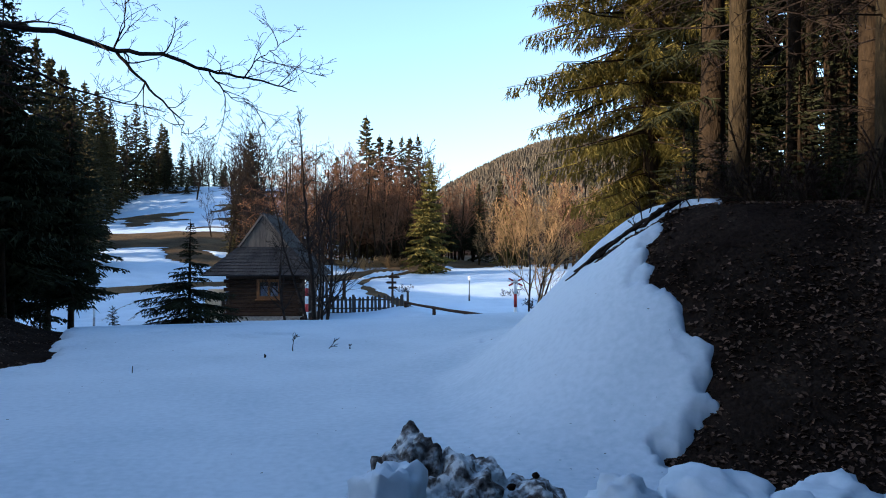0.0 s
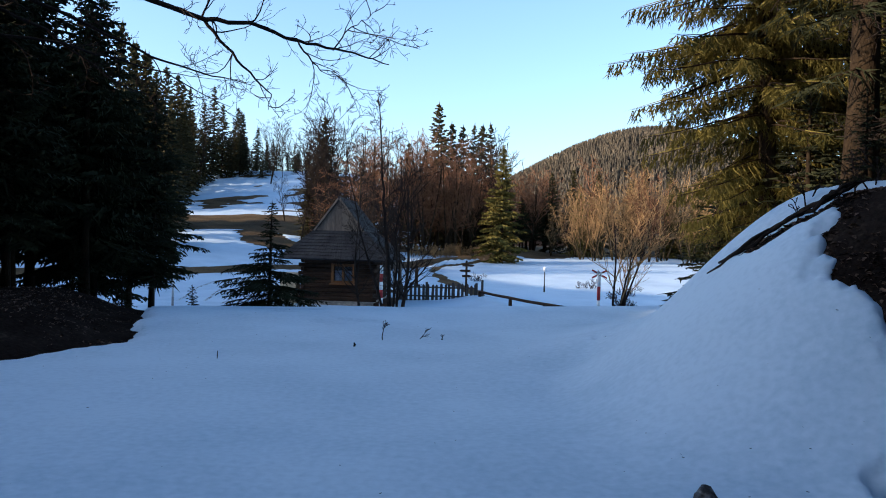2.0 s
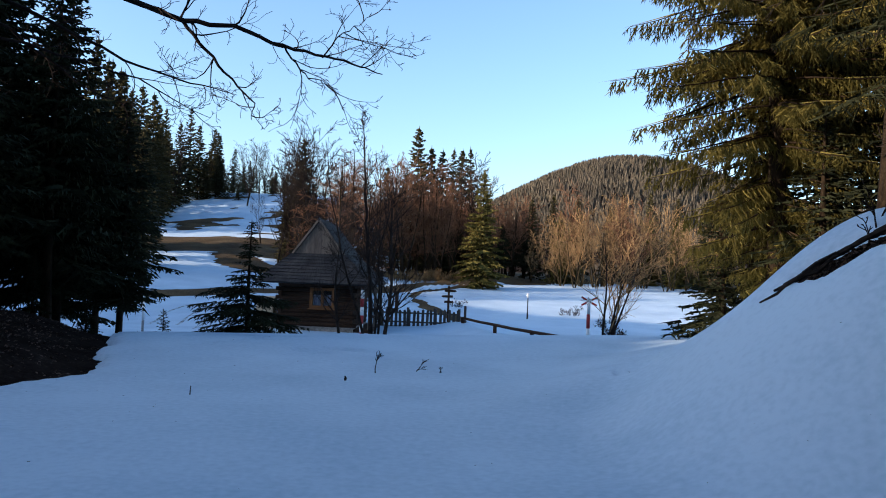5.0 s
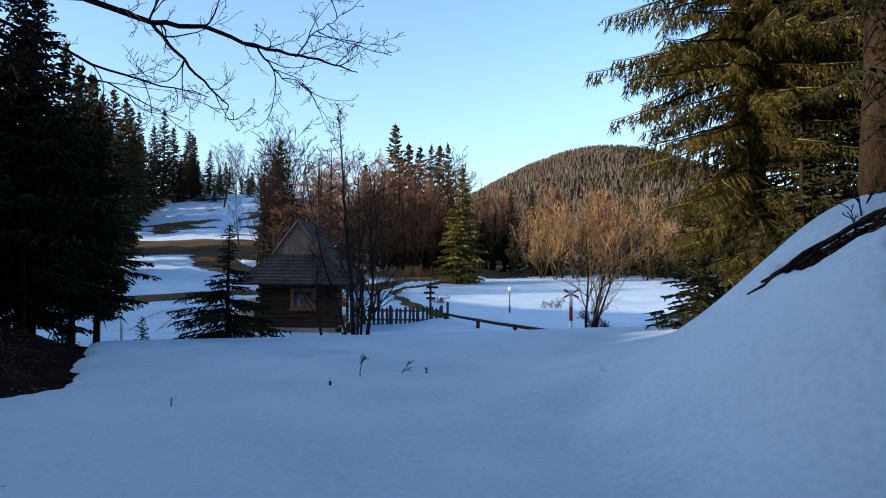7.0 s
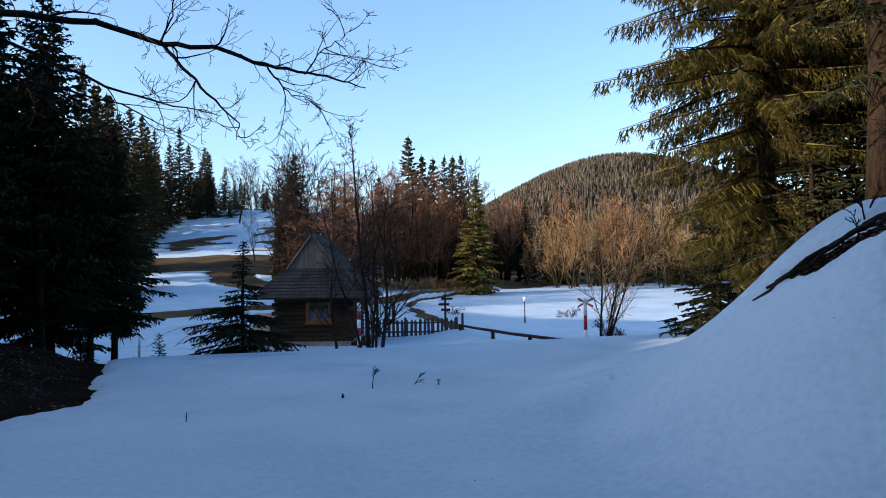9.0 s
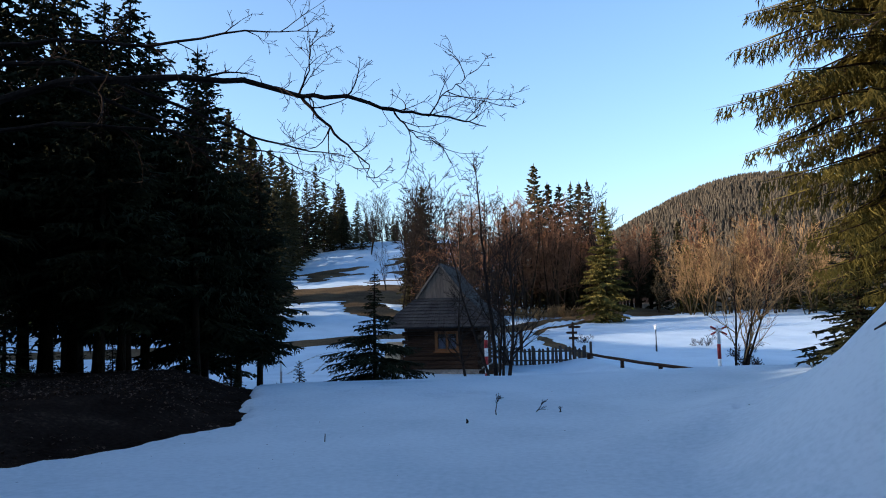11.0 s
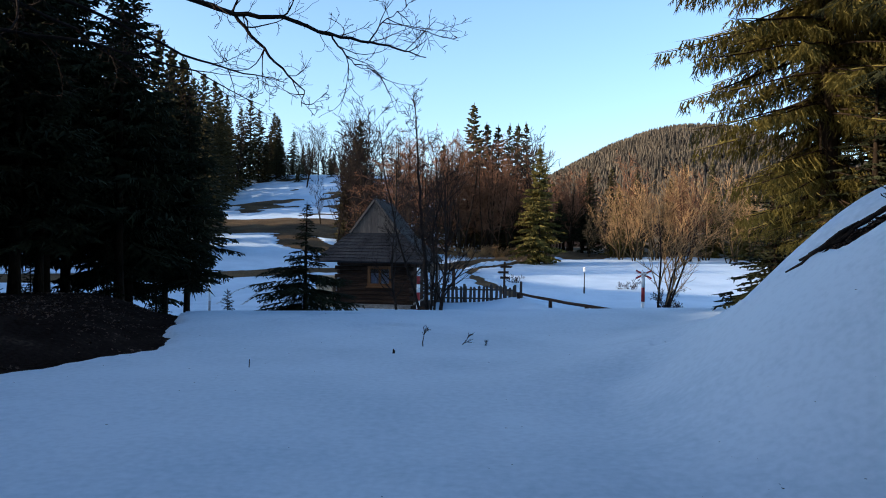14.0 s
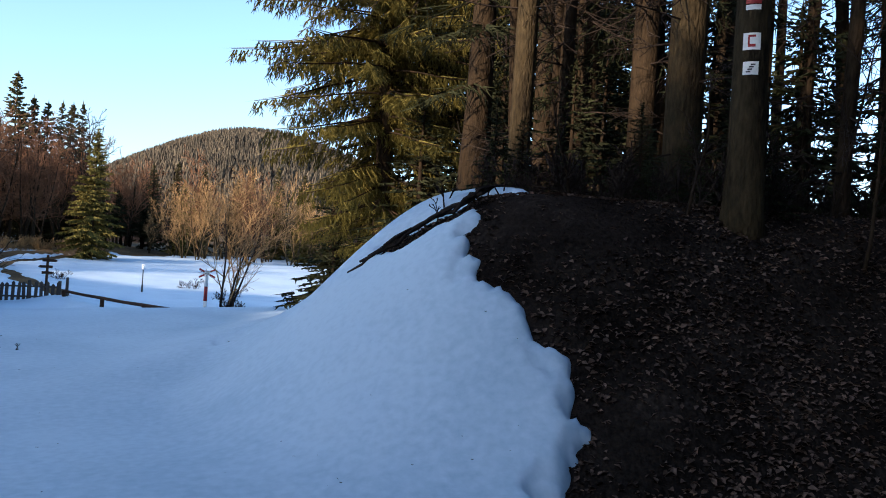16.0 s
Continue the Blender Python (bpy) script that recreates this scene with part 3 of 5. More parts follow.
# bank beside the shelf
for x, y, s, t in ((6.2, 10.5, 1.0, 0), (7.9, 8.4, 1.1, 70), (8.6, 10.8, 1.0, 130), (10.8, 10.2, 0.95, 250), (11.6, 7.4, 1.1, 300),
                   (9.4, 13.5, 1.0, 33), (12.6, 12.6, 1.1, 99), (12.5, 4.5, 0.9, 222),
                   (18.5, 12.0, 1.0, 120),
                   # this row stands out of view, added to darken the bank
                   (8.8, 0.6, 1.0, 15), (11.0, 1.8, 1.05, 65), (9.8, -2.6, 1.0, 115), (12.6, -0.8, 1.0, 165), (14.6, 2.4, 1.1, 215), (12.0, -5.0, 1.0, 265), (8.4, -5.6, 0.95, 315), (15.5, -3.5, 1.0, 5)):
    plant(SPRUCE_THIN, x, y, s, t)
for x, y, s, t in ((8.8, 6.6, 0.36, 45), (9.9, 5.6, 0.40, 125), (8.4, 8.6, 0.42, 285), (8.2, 9.9, 0.35, 0), (10.0, 9.4, 0.42, 60), (9.2, 11.6, 0.5, 100), (11.4, 8.9, 0.45, 190), (7.4, 11.8, 0.4, 260), (12.4, 7.6, 0.5, 10), (6.9, 8.9, 0.25, 30), (10.6, 12.6, 0.5, 320)):
    plant(SCRUB, x, y, s * 3.1, t, label="low dark spruce thicket under the tall trees on the bank")
# the three at scale 1.5 are unseen, added as shade over the bank
for x, y, s, t in ((9.4, 18.8, 1.2, 0), (10.8, 17.0, 1.45, 140), (10.8, 0.2, 1.5, 20), (10.2, -4.2, 1.5, 90), (13.0, 2.8, 1.5, 160), (15.0, 18.5, 1.2, 210)):
    plant(SPRUCE_DARK, x, y, s, t, label="dense dark spruce among the tall trees on the bank")
# unseen tall wood added at the back of the shelf to shade its snow
for i in range(84):
    x, y = -24 + 46 * ((i * 0.618) % 1) + rnd.uniform(-0.8, 0.8), -7.0 - 22 * ((i * 0.382) % 1) + rnd.uniform(-0.8, 0.8)
    plant(SPRUCE_HILL if i % 3 else SPRUCE_HILL_B, x, y, rnd.uniform(1.6, 2.1), rnd.uniform(0, 360), wide=rnd.uniform(1.3, 1.7), label="unseen tall spruce in the dense wood added at the back of the shelf for shade")
for x, y, s in ((6.8, 19.4, 1.3), (7.7, 18.8, 1.6), (8.8, 18.0, 1.8), (9.8, 20.0, 1.9), (10.6, 17.6, 1.8), (8.2, 21.0, 1.8), (6.4, 17.9, 0.9), (9.2, 15.6, 1.5), (11.6, 18.8, 2.0), (7.4, 15.2, 1.1)):
    plant(SCRUB, x, y, s, 53 * x, wide=s * 1.25, label="dense dark spruce thicket at the foot of the big spruce")
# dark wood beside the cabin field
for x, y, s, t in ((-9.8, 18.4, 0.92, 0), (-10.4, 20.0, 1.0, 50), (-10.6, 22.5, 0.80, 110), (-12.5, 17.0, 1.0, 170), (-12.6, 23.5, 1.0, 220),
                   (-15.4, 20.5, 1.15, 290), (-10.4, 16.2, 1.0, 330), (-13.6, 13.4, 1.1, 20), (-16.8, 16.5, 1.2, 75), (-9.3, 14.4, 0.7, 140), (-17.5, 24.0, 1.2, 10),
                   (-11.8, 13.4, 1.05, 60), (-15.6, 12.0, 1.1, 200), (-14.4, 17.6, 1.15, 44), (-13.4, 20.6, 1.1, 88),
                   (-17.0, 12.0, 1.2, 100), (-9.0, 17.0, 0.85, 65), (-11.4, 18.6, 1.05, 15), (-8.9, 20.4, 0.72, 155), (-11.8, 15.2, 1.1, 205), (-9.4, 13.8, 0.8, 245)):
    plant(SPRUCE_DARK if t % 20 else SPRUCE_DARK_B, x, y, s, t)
for x, y, s, t in ((-27.5, 63, 0.85, 10), (-30, 60, 0.95, 260), (-36, 66, 1.0, 100), (-40, 72, 1.0, 10), (-33, 76, 0.85, 200)):
    plant(SPRUCE_HILL if t % 3 else SPRUCE_HILL_B, x, y, s, t)
for x, y, s, t in ((-46.0, 137, 0.75, 0), (-48.5, 133, 0.95, 50), (-51.0, 135, 1.1, 100), (-44.5, 141, 0.6, 150), (-53.5, 130, 1.1, 200), (-56.5, 134, 1.2, 250), (-50.0, 128, 1.0, 20), (-54.0, 124, 1.1, 70), (-58.0, 126, 1.2, 120),
                   (-47.5, 140, 0.8, 170), (-49.5, 144, 0.9, 220), (-60.0, 130, 1.2, 270), (-43.0, 146, 0.5, 40), (-30.5, 70, 0.8, 90), (-48.0, 115, 1.0, 140), (-52.0, 112, 1.1, 190), (-44.0, 104, 0.9, 15), (-47.0, 98, 1.0, 65)):
    plant(SPRUCE_HILL if t % 100 else SPRUCE_HILL_B, x, y, s, t)
for x, y, s, t in ((-20.0, 15.5, 1.05, 11), (-22.0, 19.0, 1.1, 56), (-24.0, 15.0, 1.1, 192), (-19.5, 11.0, 1.0, 282)):
    plant(SPRUCE_HILL, x, y, s, t, label="tall spruce in the dark wood beside the clearing")
for x, y, s, t in ((-9.6, 11.0, 0.6, 240), (-10.6, 12.6, 0.7, 30), (-8.9, 16.3, 0.5, 90)):
    plant(SCRUB, x, y, s, t, label="low dark spruce scrub at the edge of the wood")
for i in range(22):                     # dead boughs and scrub along the edge of the dark wood
    k = (i * 0.618) % 1
    x, y = -7.6 - 6.5 * k + rnd.uniform(-0.4, 0.4), 16.5 + 5.5 * ((i * 0.382) % 1)
    if i % 3:
        plant(SMALLBUSH, x, y, rnd.uniform(0.8, 1.5), rnd.uniform(0, 360), label="dark tangle of dead brush under the spruces")
    else:
        plant(SCRUB, x, y, rnd.uniform(0.35, 0.6), rnd.uniform(0, 360), label="low dark spruce scrub at the edge of the wood")
for i, (x, y, s) in enumerate(((-44.84, 98, 1.63), (-44.87, 102, 1.55), (-45.41, 106, 1.39), (-45.62, 110, 1.45), (-45.45, 114, 1.37), (-45.6, 118, 1.04), (-45.94, 122, 0.92), (-46.54, 104, 1.16), (-45.59, 108, 1.04), (-45.4, 112, 0.97), (-47.02, 120, 0.8), (-45.82, 126, 0.7), (-36.22, 76, 1.56), (-36.91, 80, 1.44), (-35.48, 80, 1.37), (-35.6, 82, 1.05), (-37.44, 78, 0.99))):
    plant(SPRUCE_HILL, x - 0.03 * y, y, s, 71 * i, wide=min(1.3, s * 1.1), label="broad dark spruce at the edge of the wood")
for i in range(30):
    x, y = -52 + 17.0 * ((i * 0.618) % 1), 133 + (i * 5) % 14
    s = (0.60 - 0.018 * (x + 52)) * rnd.uniform(0.7, 1.05)
    plant(GREYTREE if i % 3 == 0 else SPRUCE_HILL, x, y, s * (1.3 if i % 3 == 0 else 1.0), 37 * i, wide=s * 1.2, label="leafless grey tree on the snowy hilltop" if i % 3 == 0 else "small dark spruce on the snowy hilltop")
# far side of the clearing
plant(SPRUCE_MID, 1.8, 75.0, 1.06, 30)
for x, y, s in ((-7.4, 110, 1.5), (-5.6, 112, 1.33), (-3.9, 112, 1.3), (-0.9, 110, 1.3), (-2.2, 114, 1.25), (0.2, 112, 1.25), (-12.5, 116, 1.0), (8.5, 98, 0.75), (11.5, 100, 0.8),
                (15, 102, 0.8), (19, 100, 0.7), (24, 99, 0.85), (27, 97, 0.8), (30, 94, 0.8), (33, 99, 0.9), (21.5, 104, 0.8), (-46, 152, 0.5), (-39, 150, 0.4), (-41, 155, 0.5), (-35, 150, 0.45)):
    plant(SPRUCE_HILL if (x * 10) % 3 < 1.5 else SPRUCE_HILL_B, x, y, s, rnd.uniform(0, 360))
for x, y, s in ((-12.8, 86, 1.1), (-10, 88, 1.0), (-8.0, 87, 1.05), (-5.6, 88, 1.1), (-15, 90, 0.95), (-3.8, 90, 1.05)):
    plant(RED_B, x, y, s, rnd.uniform(0, 360))
# shade-coloured spruces put in for the shadowed gap of the far wood
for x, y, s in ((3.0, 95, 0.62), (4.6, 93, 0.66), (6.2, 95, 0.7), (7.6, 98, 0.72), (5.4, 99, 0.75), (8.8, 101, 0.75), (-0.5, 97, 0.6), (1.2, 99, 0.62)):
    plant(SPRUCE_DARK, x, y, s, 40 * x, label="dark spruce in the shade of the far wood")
for i in range(12):
    plant(SPRUCE_HILL, -17 + 1.5 * i, 95 + (i * 7) % 5, 0.42 + 0.03 * ((i * 5) % 6), 50 * i, label="low dark spruce in the shade of the far wood")
for i in range(14):
    plant(GOLDBRUSH, -7.5 + 0.65 * i + rnd.uniform(-0.3, 0.3), 79.5 + (i * 5) % 4, rnd.uniform(0.7, 1.2), rnd.uniform(0, 360))
for i in range(34):
    x, y = -17 + 26 * rnd.random(), rnd.uniform(92, 108)
    plant(rnd.choice((RED, RED, RED_B, GREYTREE)), x, y, rnd.uniform(0.8, 1.3), rnd.uniform(0, 360))
for x, y, s in ((-11.4, 84, 0.9), (-8.6, 85, 0.95), (-6.5, 83, 1.0), (-4.4, 86, 0.95), (-3.0, 84, 0.8), (-7.4, 90, 1.0), (-1.4, 92, 0.9), (0.2, 96, 0.65), (3.5, 98, 0.5), (5.6, 96, 0.5), (-2.4, 96, 1.0), (-14, 86, 0.8), (4.4, 97, 0.7), (6.4, 99, 0.72), (8.0, 100, 0.7), (5.2, 102, 0.75)):
    plant(RED, x, y, s * 1.2, rnd.uniform(0, 360))
for x, y, s in ((10.0, 86, 0.8), (12.0, 82, 0.95), (14.5, 84, 1.0), (17.0, 82, 0.95), (19.5, 85, 0.9), (22.0, 83, 0.8), (11, 88, 0.9), (16, 89, 1.0), (25, 86, 0.8), (29, 88, 0.8), (7.9, 90, 0.6), (13.2, 85, 1.1), (15.6, 86, 1.15), (18.2, 84, 1.1), (20.6, 87, 1.1), (10.9, 84, 0.95), (23.4, 85, 1.0), (12.8, 88, 1.1), (17.4, 90, 1.2), (21.5, 91, 1.1), (26.5, 84, 0.9)):
    plant(rnd.choice((GOLD, GOLD_B, GOLD, GOLD_B, RED)), x, y, s * rnd.uniform(0.7, 0.95), rnd.uniform(0, 360))
for x, y, s in ((-17.0, 76, 1.3), (-18.0, 78, 1.25), (-16.0, 79, 1.2), (-18.8, 80, 0.8), (-15.0, 78, 0.75), (-40, 143, 0.9), (-38, 140, 0.8), (-43, 145, 0.9), (-36, 146, 0.7), (-24.5, 90, 0.5)):
    plant(GREYTREE, x, y, s, rnd.uniform(0, 360))
plant(SPRUCE_HILL, -17.4, 79.5, 0.95, 44)
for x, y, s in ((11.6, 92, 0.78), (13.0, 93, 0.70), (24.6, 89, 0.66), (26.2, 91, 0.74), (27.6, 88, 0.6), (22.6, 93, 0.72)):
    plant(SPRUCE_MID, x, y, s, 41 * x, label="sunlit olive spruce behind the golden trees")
plant(SPRUCE_HILL_B, -18.6, 77.5, 0.6, 144)
for x, y, s in ((-17.6, 78.6, 0.72), (-18.2, 77.4, 0.5), (-16.0, 78.4, 0.62), (-16.8, 76.6, 0.42), (-15.0, 79.0, 0.5)):
    plant(SPRUCE_HILL, x, y, s, 31 * x, wide=s * 0.9, label="dark spruce in the clump on the hillside")
for i in range(9):
    plant(GREYTREE, -18.8 + 0.52 * i, 75.5 + (i * 5) % 4, rnd.uniform(0.75, 1.15), rnd.uniform(0, 360), label="leafless grey tree in the clump on the hillside")
for i in range(14):                     # bare trees close behind the cabin
    x, y = -13.5 + 0.48 * i + rnd.uniform(-0.3, 0.3), 58 + (i * 5) % 8
    plant((GREYTREE, GREYTREE, RED_B)[i % 3], x, y, rnd.uniform(0.6, 0.95), rnd.uniform(0, 360), label="leafless brown tree close behind the cabin")
plant(GREYTREE, -47.3, 118.8, 1.30, 30, wide=0.91, label="slender leafless tree in front of the dark wood")
# round the cabin
plant(POLE_TREE, -3.3, 33.0, 0.62, 130)
plant(POLE_TREE, -5.2, 34.5, 0.66, 40)
plant(POLE_TREE, -2.95, 31.0, 0.85, 250)
plant(SMALLBUSH, -0.3, 55.0, 0.9, 0)
plant(SMALLBUSH, 7.6, 52.0, 1.0, 50)

BEHIND = ((SPRUCE_BIG, 7.1, 16.5), (SPRUCE_THIN, 20.5, 6.5), (SPRUCE_DARK, -18.5, 11.0), (SPRUCE_DARK_B, -20.0, 19.0), (SPRUCE_MID, -52.0, 62.0), (SPRUCE_HILL, -38.0, 60.0),
          (SPRUCE_HILL_B, -40.0, 55.0), (SAPLING, -4.75, 18.2), (SCRUB, 12.5, 9.0), (GOLD, 34.0, 90.0), (GOLD_B, 38.0, 92.0), (RED, -13.0, 92.0), (RED_B, -16.0, 94.0), (GREYTREE, -38.0, 128.0),
          (POLE_TREE, -7.5, 48.0), (BUSH, 6.9, 31.3), (SMALLBUSH, 9.5, 48.0), (GOLDBRUSH, 2.9, 82.0), (SPREADING, 5.95, 31.0))
for ob, x, y in BEHIND:
    ob.matrix_world = pose(x, y, gz(x, y) - 0.15)

# unseen wood's edge added on the ridge towards the sun, to roughen its shadow
for i in range(26):
    a = i / 25
    u = -38 + 76 * a + rnd.uniform(-1.5, 1.5)
    q = 58 + rnd.uniform(-2, 3)
    x, y = SUN_AZIMUTH[0] * q - 0.37 * u, SUN_AZIMUTH[1] * q + 0.93 * u
    if 9.0 < u < 15.5:
        continue
    plant(SCRUB, x, y, rnd.uniform(0.4, 0.85), rnd.uniform(0, 360), label="unseen young spruce added on the ridge that shades the clearing")

# more unseen trees added on the ridge against the warm western sky
for i in range(46):
    u = -3 - 46 * ((i * 0.618) % 1)
    q = 44 + 22 * ((i * 0.382) % 1)
    x, y = SUN_AZIMUTH[0] * q - 0.37 * u, SUN_AZIMUTH[1] * q + 0.93 * u
    plant(SPRUCE_HILL, x, y, rnd.uniform(0.9, 1.3), rnd.uniform(0, 360), label="unseen tall spruce added on the ridge to block western skylight")


def far_woods():
    """The forest on the hill across the valley: thousands of small spruces."""
    r = random.Random(9)
    s = Shape()
    tried = 0
    while tried < 18000:
        tried += 1
        y = r.uniform(700, 1190)
        x = r.uniform(-60, 330) * y / 600
        z = gz(x, y)
        if z < 30:
            continue
        h = r.uniform(7.5, 12.5)
        rr = h * r.uniform(0.20, 0.32)
        b = len(s.v)
        n = 5
        for lo, hi, k in ((0.0, 0.62, 1.0), (0.4, 1.0, 0.62)):
            q = len(s.v)
            a0 = r.uniform(0, 6)
            for i in range(n):
                a = a0 + 6.283 * i / n
                k2 = k * r.uniform(0.7, 1.2)
                s.v.append((x + rr * k2 * math.cos(a), y + rr * k2 * math.sin(a), z + h * (lo + r.uniform(-0.04, 0.04))))
            s.v.append((x, y, z + h * hi))
            for i in range(n):
                s.f.append((q + i, q + (i + 1) % n, q + n))
    return thing("far_woods", s, M_NEEDLE_FAR, "spruce forest covering the hill across the valley", "forest", kind="stuff")


far_woods()


# ---- cabin ----
def cabin():
    X0, X1, Y0, Y1, Z0, ZE = -9.0, -5.2, 38.0, 43.2, -1.75, 0.95
    c = empty("log_cabin", (X0 + X1) / 2, Y0, Z0)
    inv = pose(-(X0 + X1) / 2, -Y0, -Z0)
    rnd = random.Random(3)

    def add(name, s, mat, parent=c, label="", smooth=False):
        s.v = [tuple(inv @ Vector(p)) for p in s.v]
        return part(name, s, mat, parent, label, smooth)
    # walls of squared logs, each with rounded edges and gaps
    n = 11
    hl = (ZE - Z0 - 0.3) / n
    for side, mat in (("front", M_LOG), ("right", M_LOG), ("left", M_LOG), ("back", M_LOG)):
        core = Shape()
        if side in ("front", "back"):
            y = Y0 + 0.10 if side == "front" else Y1 - 0.18
            core.box(X0 + 0.1, y, Z0, X1 - 0.1, y + 0.08, ZE)
        else:
            x = X1 - 0.18 if side == "right" else X0 + 0.10
            core.box(x, Y0 + 0.1, Z0, x + 0.08, Y1 - 0.1, ZE)
        w = add("wall", core, M_INSIDE)
        if side == "back":
            continue
        for i in range(n):
            z = Z0 + 0.3 + i * hl
            s = Shape()
            r = hl * 0.5
            ext = 0.16 if i % 2 == (0 if side == "front" else 1) else 0.02
            prof = [(-0.11, 0.07), (-0.07, 0.0), (0.05, 0.0), (0.05, 2 * r - 0.015), (-0.07, 2 * r - 0.015), (-0.11, 2 * r - 0.07)]
            j = rnd.uniform(-0.008, 0.008)
            if side == "front":
                spans = ((X0 - ext, X1 + ext),)
                if 4 <= i <= 8:
                    spans = ((X0 - ext, -7.40), (-6.17, X1 + ext))
                for a, b in spans[1:]:
                    s2 = Shape()
                    s2.prism([(a, Y0 + 0.1 + u + j, z + v) for u, v in prof], (b - a, 0, 0))
                    add("log", s2, M_LOG, w)
                a, b = spans[0]
                s.prism([(a, Y0 + 0.1 + u + j, z + v) for u, v in prof], (b - a, 0, 0))
            elif side == "right":
                s.prism([(X1 - 0.1 - u + j, Y0 - ext, z + v) for u, v in prof], (0, Y1 - Y0 + 2 * ext, 0))
            else:
                s.prism([(X0 + 0.1 + u + j, Y0 - ext, z + v) for u, v in prof], (0, Y1 - Y0 + 2 * ext, 0))
            add("log", s, M_LOG, w)
    # stone footing
    f = Shape()
    f.box(X0 - 0.02, Y0 - 0.05, Z0 - 0.6, X1 + 0.02, Y1 + 0.05, Z0 + 0.29)
    foot = add("footing", f, M_STONE, label="rough stone footing")
    for i in range(14):
        s = Shape()
        x = X0 + 0.15 + (X1 - X0 - 0.3) * i / 13
        r = rnd.uniform(0.11, 0.16)
        s.tube([(x, Y0 + 0.1, Z0 + 0.02), (x, Y0 - 0.06, Z0 + 0.05), (x + 0.02, Y0 - 0.14, Z0 + 0.09)], [r * 1.1, r, r * 0.5], 7)
        add("stone", s, M_STONE, foot)
    # roof: a skirt over the front wall, a boarded gable above it and two steep slopes
    A = Vector((-7.22, Y0 + 0.55, 3.95))          # front end of the ridge
    B = Vector((-7.22, Y1 + 0.3, 3.95))
    EL, ER = X0 - 1.05, X1 + 1.0                   # eaves
    zl = 0.72
    GZ = 2.2                                      # foot of the gable
    k = (GZ - zl) / (A.z - zl)
    gl, gr = EL + (A.x - EL) * (k + 0.09), ER + (A.x - ER) * (k + 0.09)
    yf = Y0 - 0.75
    yg = A.y

    def courses(name, p00, p10, p01, p11, rows, cols):
        """Rows of overlapping shingles between a lower edge (p00 to p10) and an upper one (p01 to p11)."""
        p00, p10, p01, p11 = (Vector(p) for p in (p00, p10, p01, p11))
        nrm = (p10 - p00).cross(p01 - p00).normalized()
        base = Shape()
        base.prism([p00, p10, p11, p01], nrm * -0.06)
        slope = add(name, base, M_SHINGLE, label="slope of weathered grey wooden shingles")
        s = Shape()
        for r in range(rows):
            v0, v1 = r / rows, min(1, (r + 1.35) / rows)
            for i in range(cols):
                u0, u1 = (i + 0.04) / cols, (i + 0.96) / cols
                w = rnd.uniform(0, 0.25) / rows
                q = []
                for u, v, h in ((u0, v0 - w, 0.06), (u1, v0 - w, 0.06), (u1, v1, 0.005), (u0, v1, 0.005)):
                    lo, hi = p00.lerp(p10, u), p01.lerp(p11, u)
                    q.append(lo.lerp(hi, v) + nrm * (h + rnd.uniform(0, 0.008)))
                s.prism(q, nrm * 0.025)
        o = add("shingles", s, M_SHINGLE, slope)
        tagged(o, kind="stuff")
    courses("front_slope", (EL, yf, zl), (ER, yf, zl), (gl, yg, GZ), (gr, yg, GZ), 9, 40)
    yb = Y1 + 0.5
    courses("right_skirt", (ER, yf, zl), (ER, yb, zl), (gr, yg, GZ), (gr, yb, GZ), 9, 36)
    courses("left_skirt", (EL, yb, zl), (EL, yf, zl), (gl, yb, GZ), (gl, yg, GZ), 9, 36)
    courses("right_slope", (gr, yg - 0.1, GZ), (gr, yb, GZ), A - Vector((0, 0.1, 0)), B, 11, 36)
    courses("left_slope", (gl, yb, GZ), (gl, yg - 0.1, GZ), B, A - Vector((0, 0.1, 0)), 11, 36)
    g = Shape()
    g.prism([(gl + 0.15, yg + 0.04, GZ), (gr - 0.15, yg + 0.04, GZ), (A.x, yg + 0.04, A.z - 0.12)], (0, 0.05, 0))
    gable = add("gable", g, M_BOARD, label="gable of pale weathered upright boards")
    nb = 18
    for i in range(nb):
        a = gl + 0.12 + (gr - gl - 0.24) * i / nb
        b = a + (gr - gl - 0.24) / nb - 0.015
        s = Shape()

        def roof_z(x):
            return GZ + (A.z - GZ) * (1 - abs(x - A.x) / ((gr - gl) / 2)) - 0.06
        off = rnd.uniform(0, 0.012)
        s.prism([(a, yg + off, GZ), (b, yg + off, GZ), (b, yg + off, max(GZ + 0.02, roof_z(b))), (a, yg + off, max(GZ + 0.02, roof_z(a)))], (0, 0.035, 0))
        add("board", s, M_BOARD, gable)
    for x in (gl, gr):
        s = Shape()
        s.tube([(x, yg - 0.06, GZ), (A.x, yg - 0.06, A.z + 0.02)], [0.07, 0.07], 4)
        add("bargeboard", s, M_BOARD)
    s = Shape()
    s.tube([A + Vector((0, -0.12, 0.03)), B + Vector((0, 0, 0.03))], [0.08, 0.08], 6)
    add("ridge_cap", s, M_SHINGLE)
    # soffit and rafters under the front skirt
    s = Shape()
    s.box(EL + 0.1, yf + 0.05, zl - 0.03, ER - 0.1, Y0 + 0.2, zl + 0.02)
    add("soffit", s, M_LOG)
    # window
    wx0, wx1, wz0, wz1 = -7.42, -6.15, -0.54, 0.50
    wf = Shape()
    t = 0.15
